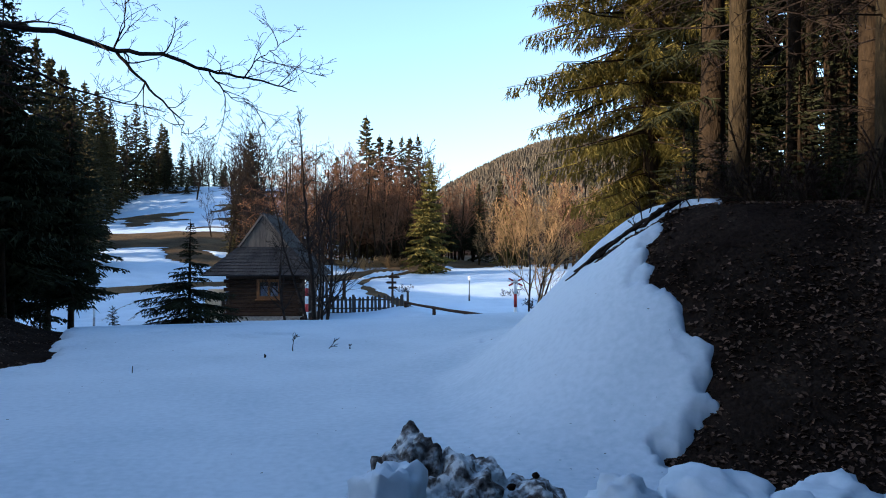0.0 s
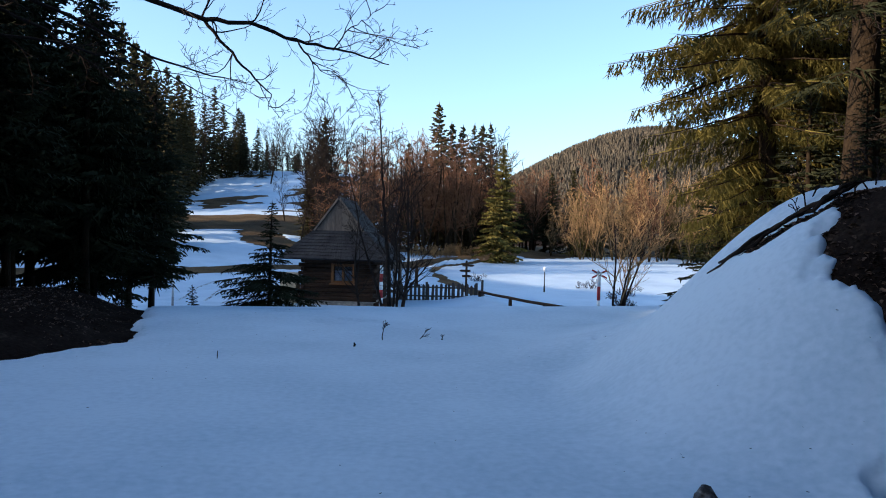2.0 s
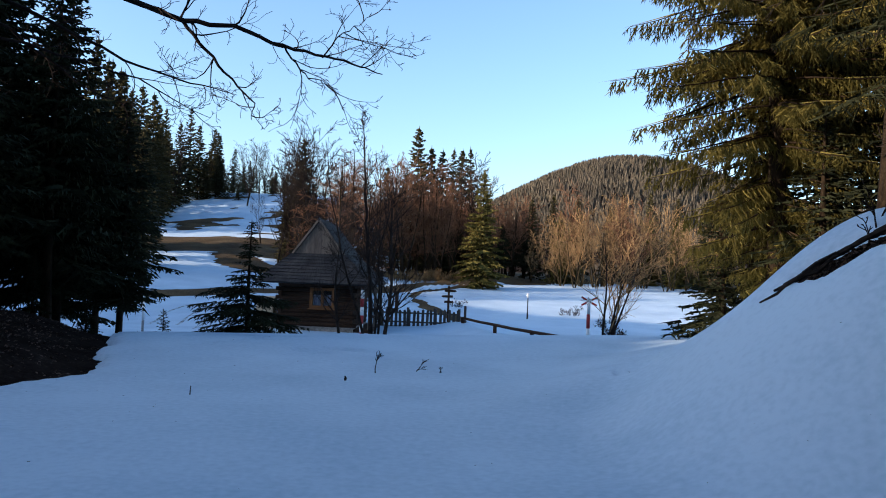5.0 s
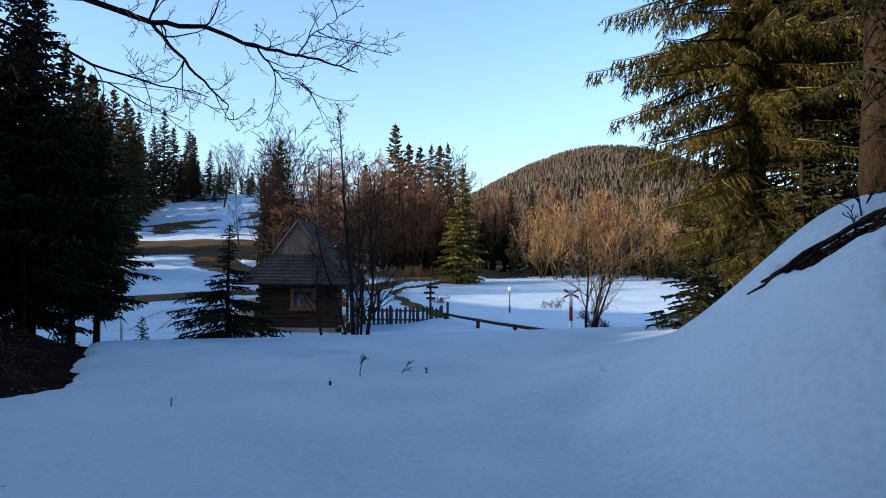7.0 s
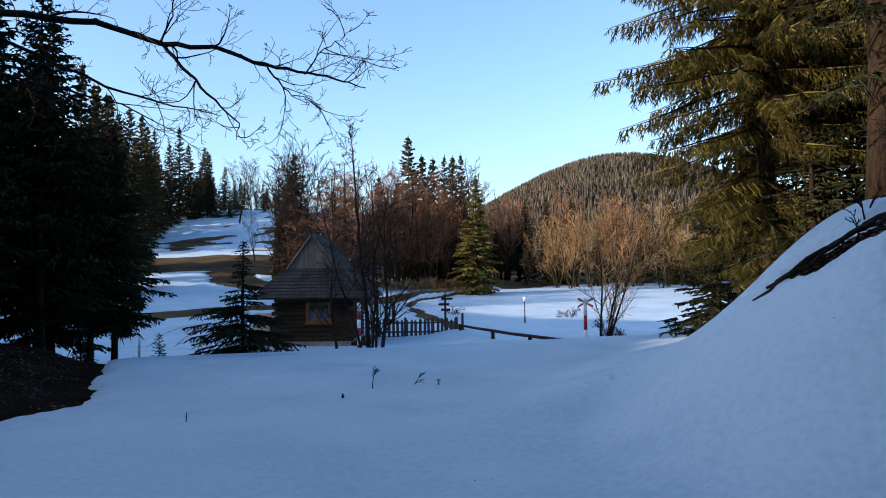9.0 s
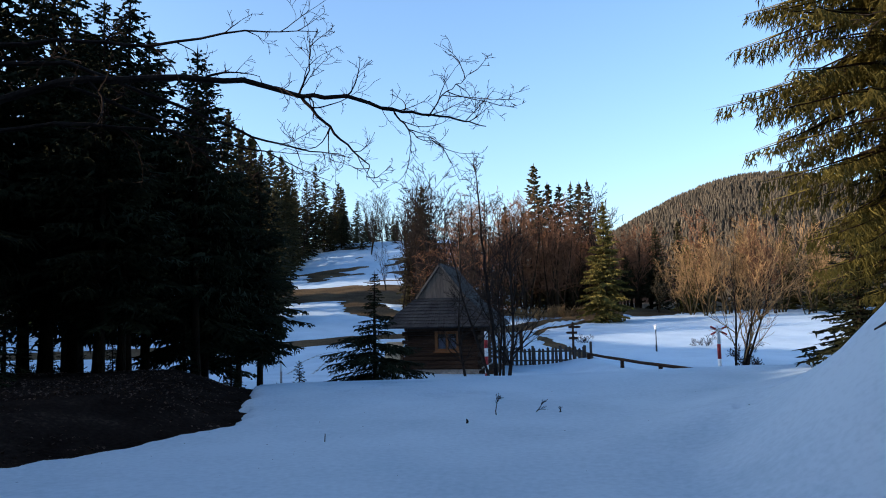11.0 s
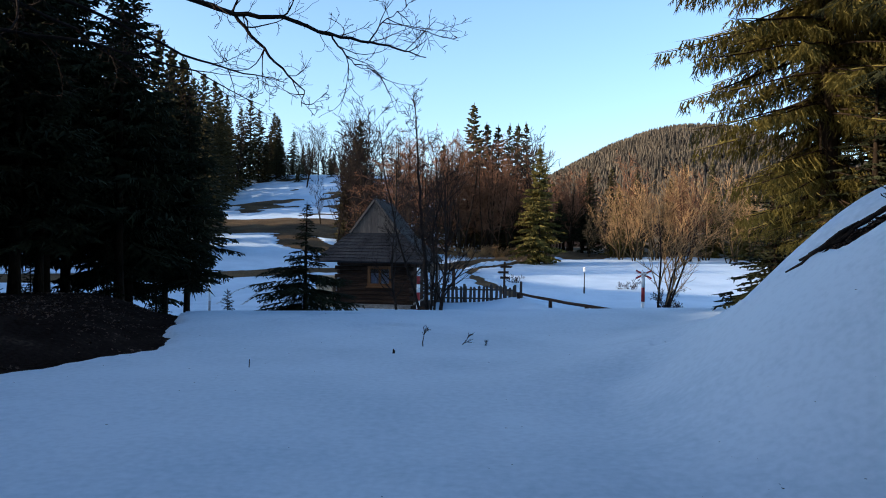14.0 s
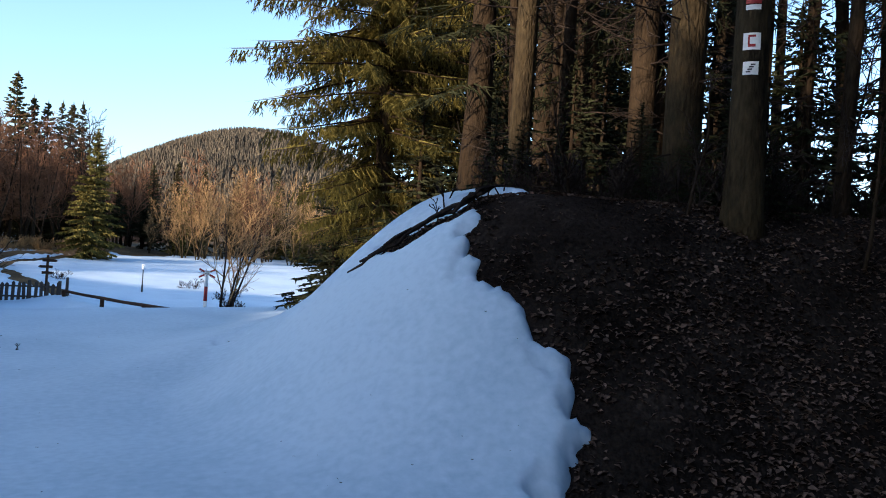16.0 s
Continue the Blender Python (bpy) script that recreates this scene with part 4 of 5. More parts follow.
    for a in ((wx0, wz0, wx1, wz0 + t), (wx0, wz1 - t, wx1, wz1), (wx0, wz0 + t, wx0 + t, wz1 - t), (wx1 - t, wz0 + t, wx1, wz1 - t)):
        wf.box(a[0], Y0 - 0.07, a[1], a[2], Y0 + 0.06, a[3])
    win = add("window", wf, M_ORANGE, label="casement window with a honey-coloured wooden frame")
    mx = (wx0 + wx1) / 2
    s = Shape()
    s.box(mx - 0.06, Y0 - 0.05, wz0 + t, mx + 0.06, Y0 + 0.05, wz1 - t)
    add("mullion", s, M_ORANGE, win)
    s = Shape()
    s.box(wx0 - 0.06, Y0 - 0.15, wz0 - 0.06, wx1 + 0.06, Y0 + 0.02, wz0 - 0.003)
    add("sill", s, M_ORANGE, win)
    for a, b in ((wx0 + t, mx - 0.06), (mx + 0.06, wx1 - t)):
        s = Shape()
        s.box(a, Y0 - 0.004, wz0 + t, b, Y0 + 0.004, wz1 - t)
        add("pane", s, M_GLASS, win).visible_shadow = False
        s = Shape()
        m = 5
        for i in range(m):
            x0 = a + 0.02 + (b - a - 0.04) * i / m
            x1 = a + 0.02 + (b - a - 0.04) * (i + 1) / m
            s.prism([(x0, Y0 + 0.07, wz0 + t), ((x0 + x1) / 2, Y0 + 0.05, wz0 + t), (x1, Y0 + 0.07, wz0 + t), (x1, Y0 + 0.08, wz0 + t), (x0, Y0 + 0.08, wz0 + t)], (0, 0, (wz1 - wz0 - 2 * t) * 0.72))
        add("curtain", s, M_CURTAIN, win)
    # open porch along the side
    for y in (Y0 + 0.25, Y0 + 2.4, Y1 - 0.3):
        s = Shape()
        s.box(ER - 0.28, y, Z0 - 0.2, ER - 0.14, y + 0.14, zl - 0.02)
        add("porch_post", s, M_BOARD)
    for z in (-1.0, -0.7):
        s = Shape()
        s.box(ER - 0.26, Y0 + 0.4, z, ER - 0.18, Y1 - 0.3, z + 0.10)
        add("porch_rail", s, M_LOG)
    s = Shape()
    s.box(X1 + 0.02, Y0 + 0.1, Z0 - 0.1, ER - 0.12, Y1, Z0 + 0.22)
    add("porch_floor", s, M_LOG)
    tagged(c, "dark log cabin with a grey shingle roof and boarded gable", "cabin")
    return c


cabin()


def shed():
    e = empty("wood_box", -9.75, 38.6, gz(-9.75, 38.6))
    s = Shape()
    s.box(-0.45, -0.35, -0.2, 0.42, 0.5, 1.42)
    b = bevel(part("body", s, M_BEIGE, e), 0.015)
    for i in range(5):
        s = Shape()
        x = -0.44 + i * 0.172
        s.box(x, -0.375, -0.2, x + 0.16, -0.35, 1.40)
        part("board", s, M_BEIGE, b)
    s = Shape()
    s.prism([(-0.55, -0.5, 1.40), (0.5, -0.5, 1.40), (0.5, 0.6, 1.66), (-0.55, 0.6, 1.66)], (0, 0, 0.05))
    part("lid", s, M_BEIGE, e)
    tagged(e, "pale wooden storage box beside the cabin wall", "box")


shed()


# ---- fence, posts and signs ----
def fence():
    a, b = Vector((-4.3, 42.3, 0)), Vector((0.15, 42.6, 0))
    e = empty("picket_fence", a.x, a.y, -1.72)
    d = b - a
    rnd = random.Random(8)
    base = -1.72
    n = 18
    for z in (0.35, 0.85):
        s = Shape()
        s.prism([(0, 0.03, z), (0, 0.08, z), (0, 0.08, z + 0.09), (0, 0.03, z + 0.09)], d)
        part("rail", s, M_FENCE, e)
    for i in range(n):
        p = d * ((i + 0.5) / n)
        h = 1.12 + rnd.uniform(-0.06, 0.07)
        s = Shape()
        w = 0.075
        s.prism([(-w, 0, -0.05), (w, 0, -0.05), (w, 0, h - 0.08), (0, 0, h), (-w, 0, h - 0.08)], (0, 0.028, 0))
        part("picket", s, M_FENCE, e, m=pose(p.x, p.y, 0, rnd.uniform(-1, 1), rnd.uniform(-2.5, 2.5), 3.8))
    for k in (0.0, 0.34, 0.68, 0.985):
        p = d * k
        s = Shape()
        s.tube([(p.x, p.y + 0.13, -0.4), (p.x, p.y + 0.13, 1.2)], [0.085, 0.075], 8)
        part("post", s, M_FENCE, e)
    s = Shape()
    s.prism([(0, 0.10, -0.3), (0, 0.24, -0.3), (0, 0.24, 0.17), (0, 0.10, 0.17)], d)
    part("base_board", s, M_STONE, e, "pale stone base under the pickets")
    tagged(e, "weathered grey wooden picket fence beside the cabin", "fence")
    e = empty("wooden_post", 0.42, 42.2, gz(0.42, 42.2))
    s = Shape()
    s.tube([(0, 0, -0.3), (0, 0, 0.98), (0, 0, 1.02)], [0.075, 0.07, 0.05], 8)
    part("post", s, M_FENCE, e)
    tagged(e, "short dark wooden post standing in the snow", "post")


fence()


def timber_rail():
    """A long dark timber on short stubs along the track's edge."""
    pts = [Vector((0.30, 41.9, -0.95)), Vector((1.9, 37.0, -0.94)), Vector((3.3, 32.5, -0.88)), Vector((5.2, 28.4, -0.84))]
    e = empty("timber_rail", pts[0].x, pts[0].y, gz(pts[0].x, pts[0].y))
    o = Vector(e.matrix_world.translation)
    for i, (p, q) in enumerate(zip(pts, pts[1:])):
        s = Shape()
        s.tube([p - o, (p + q) / 2 - o + Vector((0, 0, -0.02)), q - o], [0.075, 0.07, 0.075], 7)
        part("beam", s, M_LOG, e)
    for p in pts:
        s = Shape()
        s.tube([(p.x - o.x, p.y - o.y, gz(p.x, p.y) - o.z - 0.2), p - o], [0.10, 0.09], 7)
        part("stub", s, M_LOG, e)
    tagged(e, "long dark timber barrier along the edge of the snowy track", "barrier")


timber_rail()


def banded_post(name, x, y, h, bands, r, label, saltire=False):
    z = top(x, y) - 0.15
    e = empty(name, x, y, z)
    n = len(bands)
    for i, c in enumerate(bands):
        s = Shape()
        s.tube([(0, 0, h * i / n - (0.4 if i == 0 else 0)), (0, 0, h * (i + 1) / n)], [r, r], 12)
        part("band", s, M_RED if c == "r" else M_WHITE, e, "red painted band" if c == "r" else "white painted band", True)
    if saltire:
        for k in (-1, 1):
            s = Shape()
            m = pose(0, -r - 0.02 - 0.012 * (k > 0), h - 0.05, 0, 62 * k, 0)
            s.box(-0.032, -0.006, -0.34, 0.032, 0.006, 0.34, m)
            part("arm", s, M_WHITE, e, "white arm of the warning cross")
            for t in (-1, 1):
                s = Shape()
                s.box(-0.034, -0.009, 0.12 * t - 0.22 * (t < 0), 0.034, 0.009, 0.12 * t + 0.22 * (t > 0), m)
                part("arm_end", s, M_RED, e, "red tip of the warning cross")
    tagged(e, label, "post")
    return e


banded_post("marker_post", -4.38, 35.3, 2.35, "rwrwrw", 0.085, "red and white banded marker post in front of the cabin")
banded_post("crossing_sign", 5.3, 30.2, 2.25, "rwrw", 0.07, "level crossing sign with a red and white cross", True)


def plain_pole():
    z = gz(-12.38, 29.94)
    e = empty("snow_pole", -12.38, 29.94, z)
    for i, (a, b, mat) in enumerate(((-0.3, 0.9, M_GREY), (0.9, 1.9, M_WHITE), (1.9, 2.95, M_BLACK))):
        s = Shape()
        s.tube([(0, 0, a), (0, 0, b)], [0.055, 0.05], 10)
        part("section", s, mat, e, smooth=True)
    tagged(e, "tall slim snow marker pole at the roadside", "pole")


plain_pole()


def signpost():
    x, y = -0.6, 45.0
    e = empty("signpost", x, y, gz(x, y))
    s = Shape()
    s.tube([(0, 0, -0.3), (0, 0, 2.2), (0, 0, 2.25)], [0.07, 0.065, 0.04], 8)
    part("pole", s, M_LOG, e)
    for z, w, k in ((1.95, 0.62, 1), (1.62, 0.55, -1), (1.3, 0.4, 1)):
        s = Shape()
        s.prism([(-0.25 * k, -0.09, z - 0.07), (w * 0.6 * k, -0.09, z - 0.07), (w * 0.8 * k, -0.09, z), (w * 0.6 * k, -0.09, z + 0.07), (-0.25 * k, -0.09, z + 0.07)], (0, 0.03, 0))
        part("arrow_board", s, M_LOG, e)
    tagged(e, "dark wooden signpost with arrow boards beside the fence", "signpost")


signpost()


def street_lamp():
    x, y = 4.4, 48.8
    z = top(x, y) - 0.1
    e = empty("street_lamp", x, y, z)
    s = Shape()
    s.tube([(0, 0, -0.3), (0, 0, 0.5), (0, 0, 0.52), (0, 0, 1.45)], [0.055, 0.055, 0.035, 0.03], 10)
    part("pole", s, M_BLACK, e, smooth=True)
    s = Shape()
    s.tube([(0, 0, 1.45), (0, 0, 1.49), (0, 0, 1.66), (0, 0, 1.70)], [0.05, 0.085, 0.10, 0.07], 12)
    part("globe", s, M_LAMPGLASS, e, "pale lamp globe", True)
    s = Shape()
    s.tube([(0, 0, 1.70), (0, 0, 1.73), (0, 0, 1.78)], [0.14, 0.10, 0.02], 12)
    part("cap", s, M_WHITE, e, "snow-pale cap")
    tagged(e, "small garden lamp on a dark pole in the field", "lamp")


street_lamp()


def rail_fence():
    e = empty("rail_fence", -7.2, 84.0, gz(-7.2, 84))
    for i in range(4):
        s = Shape()
        x, y = i * 1.5, 0.3 * i
        z = gz(-7.2 + x, 84 + y) - gz(-7.2, 84)
        s.tube([(x, y, z - 0.2), (x, y, z + 0.95)], [0.075, 0.07], 7)
        part("post", s, M_BOARD, e)
        if i:
            s = Shape()
            s.tube([(x - 1.5, y - 0.3, z0 + 0.75), (x, y, z + 0.75)], [0.045, 0.045], 6)
            part("rail", s, M_BOARD, e)
        z0 = z
    tagged(e, "pale post-and-rail fence below the wood", "fence")


rail_fence()


def gate_post(x, y, h):
    e = empty("gate_post", x, y, gz(x, y))
    s = Shape()
    s.tube([(0, 0, -0.3), (0.01, 0, h * 0.6), (0, 0.01, h), (0, 0, h + 0.05)], [0.13, 0.12, 0.115, 0.06], 9)
    part("post", s, M_LOG, e)
    s = Shape()
    s.box(-0.17, -0.17, h + 0.04, 0.17, 0.17, h + 0.09)
    part("cap", s, M_LOG, e)
    tagged(e, "stout dark wooden gate post beside the track", "post")


gate_post(-4.15, 50.0, 1.35)


def tyre_track(pts, width):
    """A narrow muddy wheel rut pressed into the snow, along a smooth line through the points."""
    s = Shape()
    line = []
    for i in range(len(pts) - 1):
        p0, p1, p2, p3 = (Vector((*pts[min(max(j, 0), len(pts) - 1)], 0)) for j in (i - 1, i, i + 1, i + 2))
        for j in range(12):
            t = j / 12
            line.append(0.5 * ((2 * p1) + (p2 - p0) * t + (2 * p0 - 5 * p1 + 4 * p2 - p3) * t * t + (3 * p1 - p0 - 3 * p2 + p3) * t ** 3))
    r = random.Random(len(pts))
    for i, p in enumerate(line):
        d = (line[min(i + 1, len(line) - 1)] - line[max(i - 1, 0)]).normalized()
        n = Vector((-d.y, d.x, 0)) * width * r.uniform(0.3, 0.65)
        for k, h in ((-1, 0.004), (0, 0.016), (1, 0.004)):
            q = p + n * k
            s.v.append((q.x, q.y, top(q.x, q.y) + h))
    for i in range(len(line) - 1):
        for k in (0, 1):
            b = 3 * i + k
            s.f.append((b, b + 1, b + 4, b + 3))
    thing("tyre_track", s, M_DIRTY, "dirty curved tyre track in the snowy field", "track", "tyre tracks")


tyre_track(((-15.6, 38.0), (-16.2, 40.4), (-17.0, 43.5), (-17.15, 45.6), (-17.0, 47.6), (-16.2, 48.9)), 0.16)
tyre_track(((-14.4, 38.6), (-15.0, 41.2), (-15.6, 44.4), (-15.75, 46.9), (-15.3, 49.0)), 0.16)
tyre_track(((-12.6, 36.0), (-13.4, 39.5), (-14.0, 42.4), (-13.9, 45.0)), 0.12)


# ---- overhanging branch ----
def overhang():
    """The bare tree outside the view whose long bough reaches over the clearing."""
    rnd = random.Random(21)
    spec_thick[0] = 1.35
    e = empty("bare_tree", -10.6, 10.4, gz(-10.6, 10.4))
    o = Vector(e.matrix_world.translation)
    t = Shape()
    t.tube([Vector((-10.6, 10.4, o.z - 0.3)) - o, Vector((-10.55, 10.45, 3)) - o, Vector((-10.5, 10.5, 6)) - o, Vector((-10.6, 10.4, 10)) - o], [0.22, 0.18, 0.14, 0.05], 9)
    part("trunk", t, M_TWIG, e, smooth=True)
    grow_segments[:] = [6, 8, 7, 5]
    curl[0] = 0.22
    TW = [(9, 0.42, 0.8, 0.14, 0.0), (5, 0.55, 0.8, 0.16, 0.03), (3, 0.42, 0.8, 0.22, 0.04), (0, 0, 0, 0.25, 0.05)]

    def bough(pts, r0, kids, up=0.0, seed=0):
        r = random.Random(seed)
        pts = [Vector(p) - o for p in pts]
        s = (Shape(), Shape())
        n = len(pts) - 1
        fine = []
        for i in range(n):
            for j in range(4):
                fine.append(pts[i].lerp(pts[i + 1], j / 4) + Vector((r.uniform(-1, 1), r.uniform(-1, 1), r.uniform(-1, 1))) * 0.03)
        fine.append(pts[-1])
        m = len(fine) - 1
        rad = [max(0.006, r0 * (1 - 0.88 * i / m)) for i in range(m + 1)]
        s[0].tube(fine, rad, 7)
        for c in range(kids):
            k = 0.12 + 0.88 * (c + r.random()) / kids
            i = min(m - 1, int(k * m))
            d = (fine[i + 1] - fine[i]).normalized()
            out = d.orthogonal().normalized()
            out.rotate(Matrix.Rotation(r.uniform(0, 6.283), 3, d))
            v = d * 0.75 + out * 0.65
            grow(s, fine[i], v, r.uniform(0.7, 1.5) * (1.15 - 0.4 * k), max(0.011, rad[i] * 0.5), 1, r, TW)
        for v in s[1].v and [0]:
            base = len(s[0].v)
            s[0].v += s[1].v
            s[0].f += [tuple(base + q for q in f) for f in s[1].f]
        part("bough", s[0], M_TWIG, e)
    bough([(-10.5, 10.5, 5.0), (-8.45, 11.3, 5.72), (-6.83, 12.0, 5.92), (-5.55, 12.5, 5.88), (-4.6, 13.0, 5.66), (-3.75, 13.2, 5.64), (-2.95, 13.5, 5.40), (-2.25, 13.8, 5.33), (-1.65, 14.0, 5.2), (-1.22, 14.0, 5.08)], 0.075, 11, seed=1)
    bough([(-4.62, 13.0, 5.66), (-4.25, 13.15, 5.2), (-3.8, 13.35, 4.75), (-3.45, 13.5, 4.35), (-3.5, 13.6, 4.08)], 0.036, 7, seed=2)
    bough([(-2.95, 13.5, 5.40), (-2.68, 13.6, 5.02), (-2.5, 13.7, 4.86), (-2.0, 13.8, 4.72)], 0.02, 6, seed=6)
    bough([(-4.62, 13.0, 5.68), (-4.35, 12.8, 6.1), (-4.25, 12.6, 6.6)], 0.022, 4, seed=7)
    bough([(-2.3, 13.8, 5.33), (-2.0, 13.7, 5.7), (-1.6, 13.6, 5.85), (-1.4, 13.5, 6.05)], 0.016, 6, seed=8)
    bough([(-10.5, 10.5, 6.0), (-8.4, 11.4, 6.1), (-7.0, 12.4, 5.55), (-5.8, 13.4, 5.05), (-4.9, 14.2, 4.85), (-4.1, 14.6, 4.75)], 0.05, 10, seed=3)
    bough([(-10.5, 10.5, 4.6), (-8.5, 11.3, 5.0), (-7.2, 12.8, 5.1), (-5.9, 14.2, 4.9), (-4.9, 15.4, 4.45)], 0.045, 9, seed=4)
    bough([(-10.5, 10.5, 6.2), (-8.5, 11.3, 6.5), (-7.0, 11.8, 6.45), (-5.4, 12.3, 6.75), (-4.2, 12.8, 6.8)], 0.05, 10, seed=5)
    bough([(-8.45, 11.3, 5.72), (-7.4, 12.6, 5.3), (-6.6, 13.4, 4.6), (-5.9, 14.0, 4.3)], 0.035, 8, seed=9)
    grow_segments[:] = [6, 4, 3, 2]
    curl[0] = 0.0
    tagged(e, "leafless tree with a long dark bough over the clearing", "tree", "bare trees")


overhang()


def cabin_tree():
    """A leafless clump in front of the cabin: one long stem and two that lean over the roof."""
    x0, y0 = -3.5, 32.0
    e = empty("bare_tree", x0, y0, gz(x0, y0))
    o = Vector(e.matrix_world.translation)
    spec_thick[0] = 2.4
    curl[0] = 0.10
    grow_segments[:] = [6, 6, 4, 3]
    TW = [(0, 0, 0, 0, 0), (6, 0.46, 0.75, 0.10, 0.05), (4, 0.5, 0.7, 0.18, 0.03), (0, 0, 0, 0.2, 0.02)]
    for pts, r0, kids, seed in ((((-3.5, 32, -2.0), (-3.6, 32, 0.6), (-3.8, 32, 2.4), (-3.95, 32, 4.4), (-4.05, 32, 6.2), (-4.25, 32, 8.0)), 0.105, 26, 1),
                                (((-3.7, 32.1, -2.0), (-4.1, 32.2, -0.4), (-4.7, 32.3, 1.2), (-5.2, 32.4, 3.3), (-5.6, 32.4, 5.0), (-5.85, 32.4, 7.0)), 0.070, 15, 2),
                                (((-3.4, 31.9, -2.0), (-3.2, 31.8, 0.2), (-3.3, 31.7, 2.2), (-2.9, 31.6, 3.8), (-2.6, 31.6, 5.2)), 0.060, 16, 3)):
        r = random.Random(seed)
        pts = [Vector(p) - o for p in pts]
        fine = []
        for p, q in zip(pts, pts[1:]):
            for j in range(4):
                fine.append(p.lerp(q, j / 4) + Vector((r.uniform(-1, 1), r.uniform(-1, 1), 0)) * 0.04)
        fine.append(pts[-1])
        m = len(fine) - 1
        rad = [max(0.012, r0 * (1 - 0.88 * i / m)) for i in range(m + 1)]
        stem, sprays = Shape(), (Shape(), Shape())
        stem.tube(fine, rad, 8)
        for c in range(kids):
            k = 0.22 + 0.78 * (c + r.random()) / kids
            i = min(m - 1, int(k * m))
            d = (fine[i + 1] - fine[i]).normalized()
            out = d.orthogonal().normalized()
            out.rotate(Matrix.Rotation(r.uniform(0, 6.283), 3, d))
            grow(sprays, fine[i], d * 0.75 + out * 0.8, r.uniform(0.9, 1.9) * (1.25 - 0.6 * k), max(0.014, rad[i] * 0.45), 1, r, TW)
        t = part("stem", stem, M_TWIG, e, smooth=True)
        tagged(part("twig_growth", sprays[1], M_TWIG, t), kind="stuff")
    grow_segments[:] = [6, 4, 3, 2]
    curl[0] = 0.0
    tagged(e, "leafless multi-stemmed dark tree in front of the cabin", "tree", "bare trees")


cabin_tree()


# ---- marked trunk ----
def marked_trunk():
    x, y = 6.26, 5.24
    z = gz(x, y)
    e = empty("forest_tree", x, y, z)
    s = Shape()
    s.tube([(0, 0, -0.4), (0, 0, 0.15), (0.01, 0, 0.7), (0.02, 0, 3), (0.05, 0.02, 7), (0.1, 0.05, 14)], [0.24, 0.19, 0.165, 0.150, 0.12, 0.05], 14)
    part("trunk", s, M_BARK_PALE, e, smooth=True)
    d = Vector((0.75 - x, 0.2 - y, 0)).normalized()
    turn = math.degrees(math.atan2(d.y, d.x)) + 90

    def patch(z0, z1, half, mat, off, name, a0=0.0):
        s = Shape()
        n = 6
        for i in range(n):
            u0, u1 = a0 - half + 2 * half * i / n, a0 - half + 2 * half * (i + 1) / n
            q = []
            for u, zz in ((u0, z0), (u1, z0), (u1, z1), (u0, z1)):
                rr = 0.165 + off - 0.0065 * (zz - 0.7)
                q.append((rr * math.sin(u), -rr * math.cos(u), zz))
            s.prism(q, (0, 0.02, 0))
        part(name, s, mat, e, m=pose(0.014, 0, 0, 0, 0, turn))
    z1 = 1.66
    for k, mat in enumerate((M_WHITE, M_RED, M_WHITE, M_RED, M_WHITE)):
        patch(z1 + 0.30 + 0.055 * k, z1 + 0.345 + 0.055 * k, 0.42, mat, 0.003, "painted_stripe")
    patch(z1 - 0.07, z1 + 0.085, 0.48, M_WHITE, 0.003, "painted_mark")
    for a, b, h, c in ((-0.045, -0.02, 0.2, 0.0), (0.045, 0.065, 0.2, 0.0), (-0.02, 0.045, 0.05, -0.16)):
        patch(z1 + a, z1 + b, h, M_RED, 0.007, "painted_sign", c)
    patch(z1 - 0.30, z1 - 0.18, 0.42, M_WHITE, 0.003, "painted_arrow")
    for i in range(4):
        patch(z1 - 0.28 + 0.022 * i, z1 - 0.268 + 0.022 * i, 0.12, M_BLACK, 0.007, "painted_bar", -0.12 + 0.08 * i)
    tagged(e, "grey forest trunk with white and red painted trail marks", "tree")
    for x, y, r, mat, l in ((7.0, 6.85, 0.20, M_BARK_PALE, "thick pale trunk with mossy yellow bark on the bank"), (5.95, 8.75, 0.14, M_BARK_PALE, "slim sunlit trunk on the bank"),
                            (7.6, 8.3, 0.17, M_BARK, "dark forest trunk on the bank"), (7.0, 9.3, 0.10, M_BARK, "thin dark forest trunk on the bank"), (9.2, 5.6, 0.11, M_BARK, "dark forest trunk on the bank"),
                            (8.6, 4.4, 0.08, M_BARK, "thin dark forest trunk on the bank"), (10.4, 6.6, 0.12, M_BARK, "dark forest trunk on the bank"), (8.4, 7.0, 0.1, M_BARK, "thin dark forest trunk on the bank")):
        e = empty("forest_tree", x, y, gz(x, y))
        s = Shape()
        s.tube([(0, 0, -0.4), (0, 0, 0.15), (0, 0.01, 0.7), (0.03, 0, 4), (-0.02, 0.03, 8), (0.05, 0, 15)], [r * 1.5, r * 1.25, r * 1.08, r, r * 0.8, r * 0.3], 12)
        part("trunk", s, mat, e, smooth=True)
        rr = random.Random(int(x * 100))
        spec_thick[0] = 1.4
        sh = (Shape(), Shape())
        for i in range(24):
            a, zz = rr.uniform(0, 6.283), rr.uniform(0.5, 7.5)
            grow(sh, (0, 0, zz), (math.cos(a), math.sin(a), rr.uniform(-0.4, 0.1)), rr.uniform(0.6, 2.0), 0.015, 1, rr, [(0, 0, 0, 0, 0), (6, 0.45, 0.8, 0.14, -0.04), (3, 0.5, 0.7, 0.2, -0.05), (0, 0, 0, 0.2, 0)])
        tagged(part("dead_twig_growth", sh[1], M_TWIG, e), kind="stuff")
        tagged(e, l, "tree")
        last = e
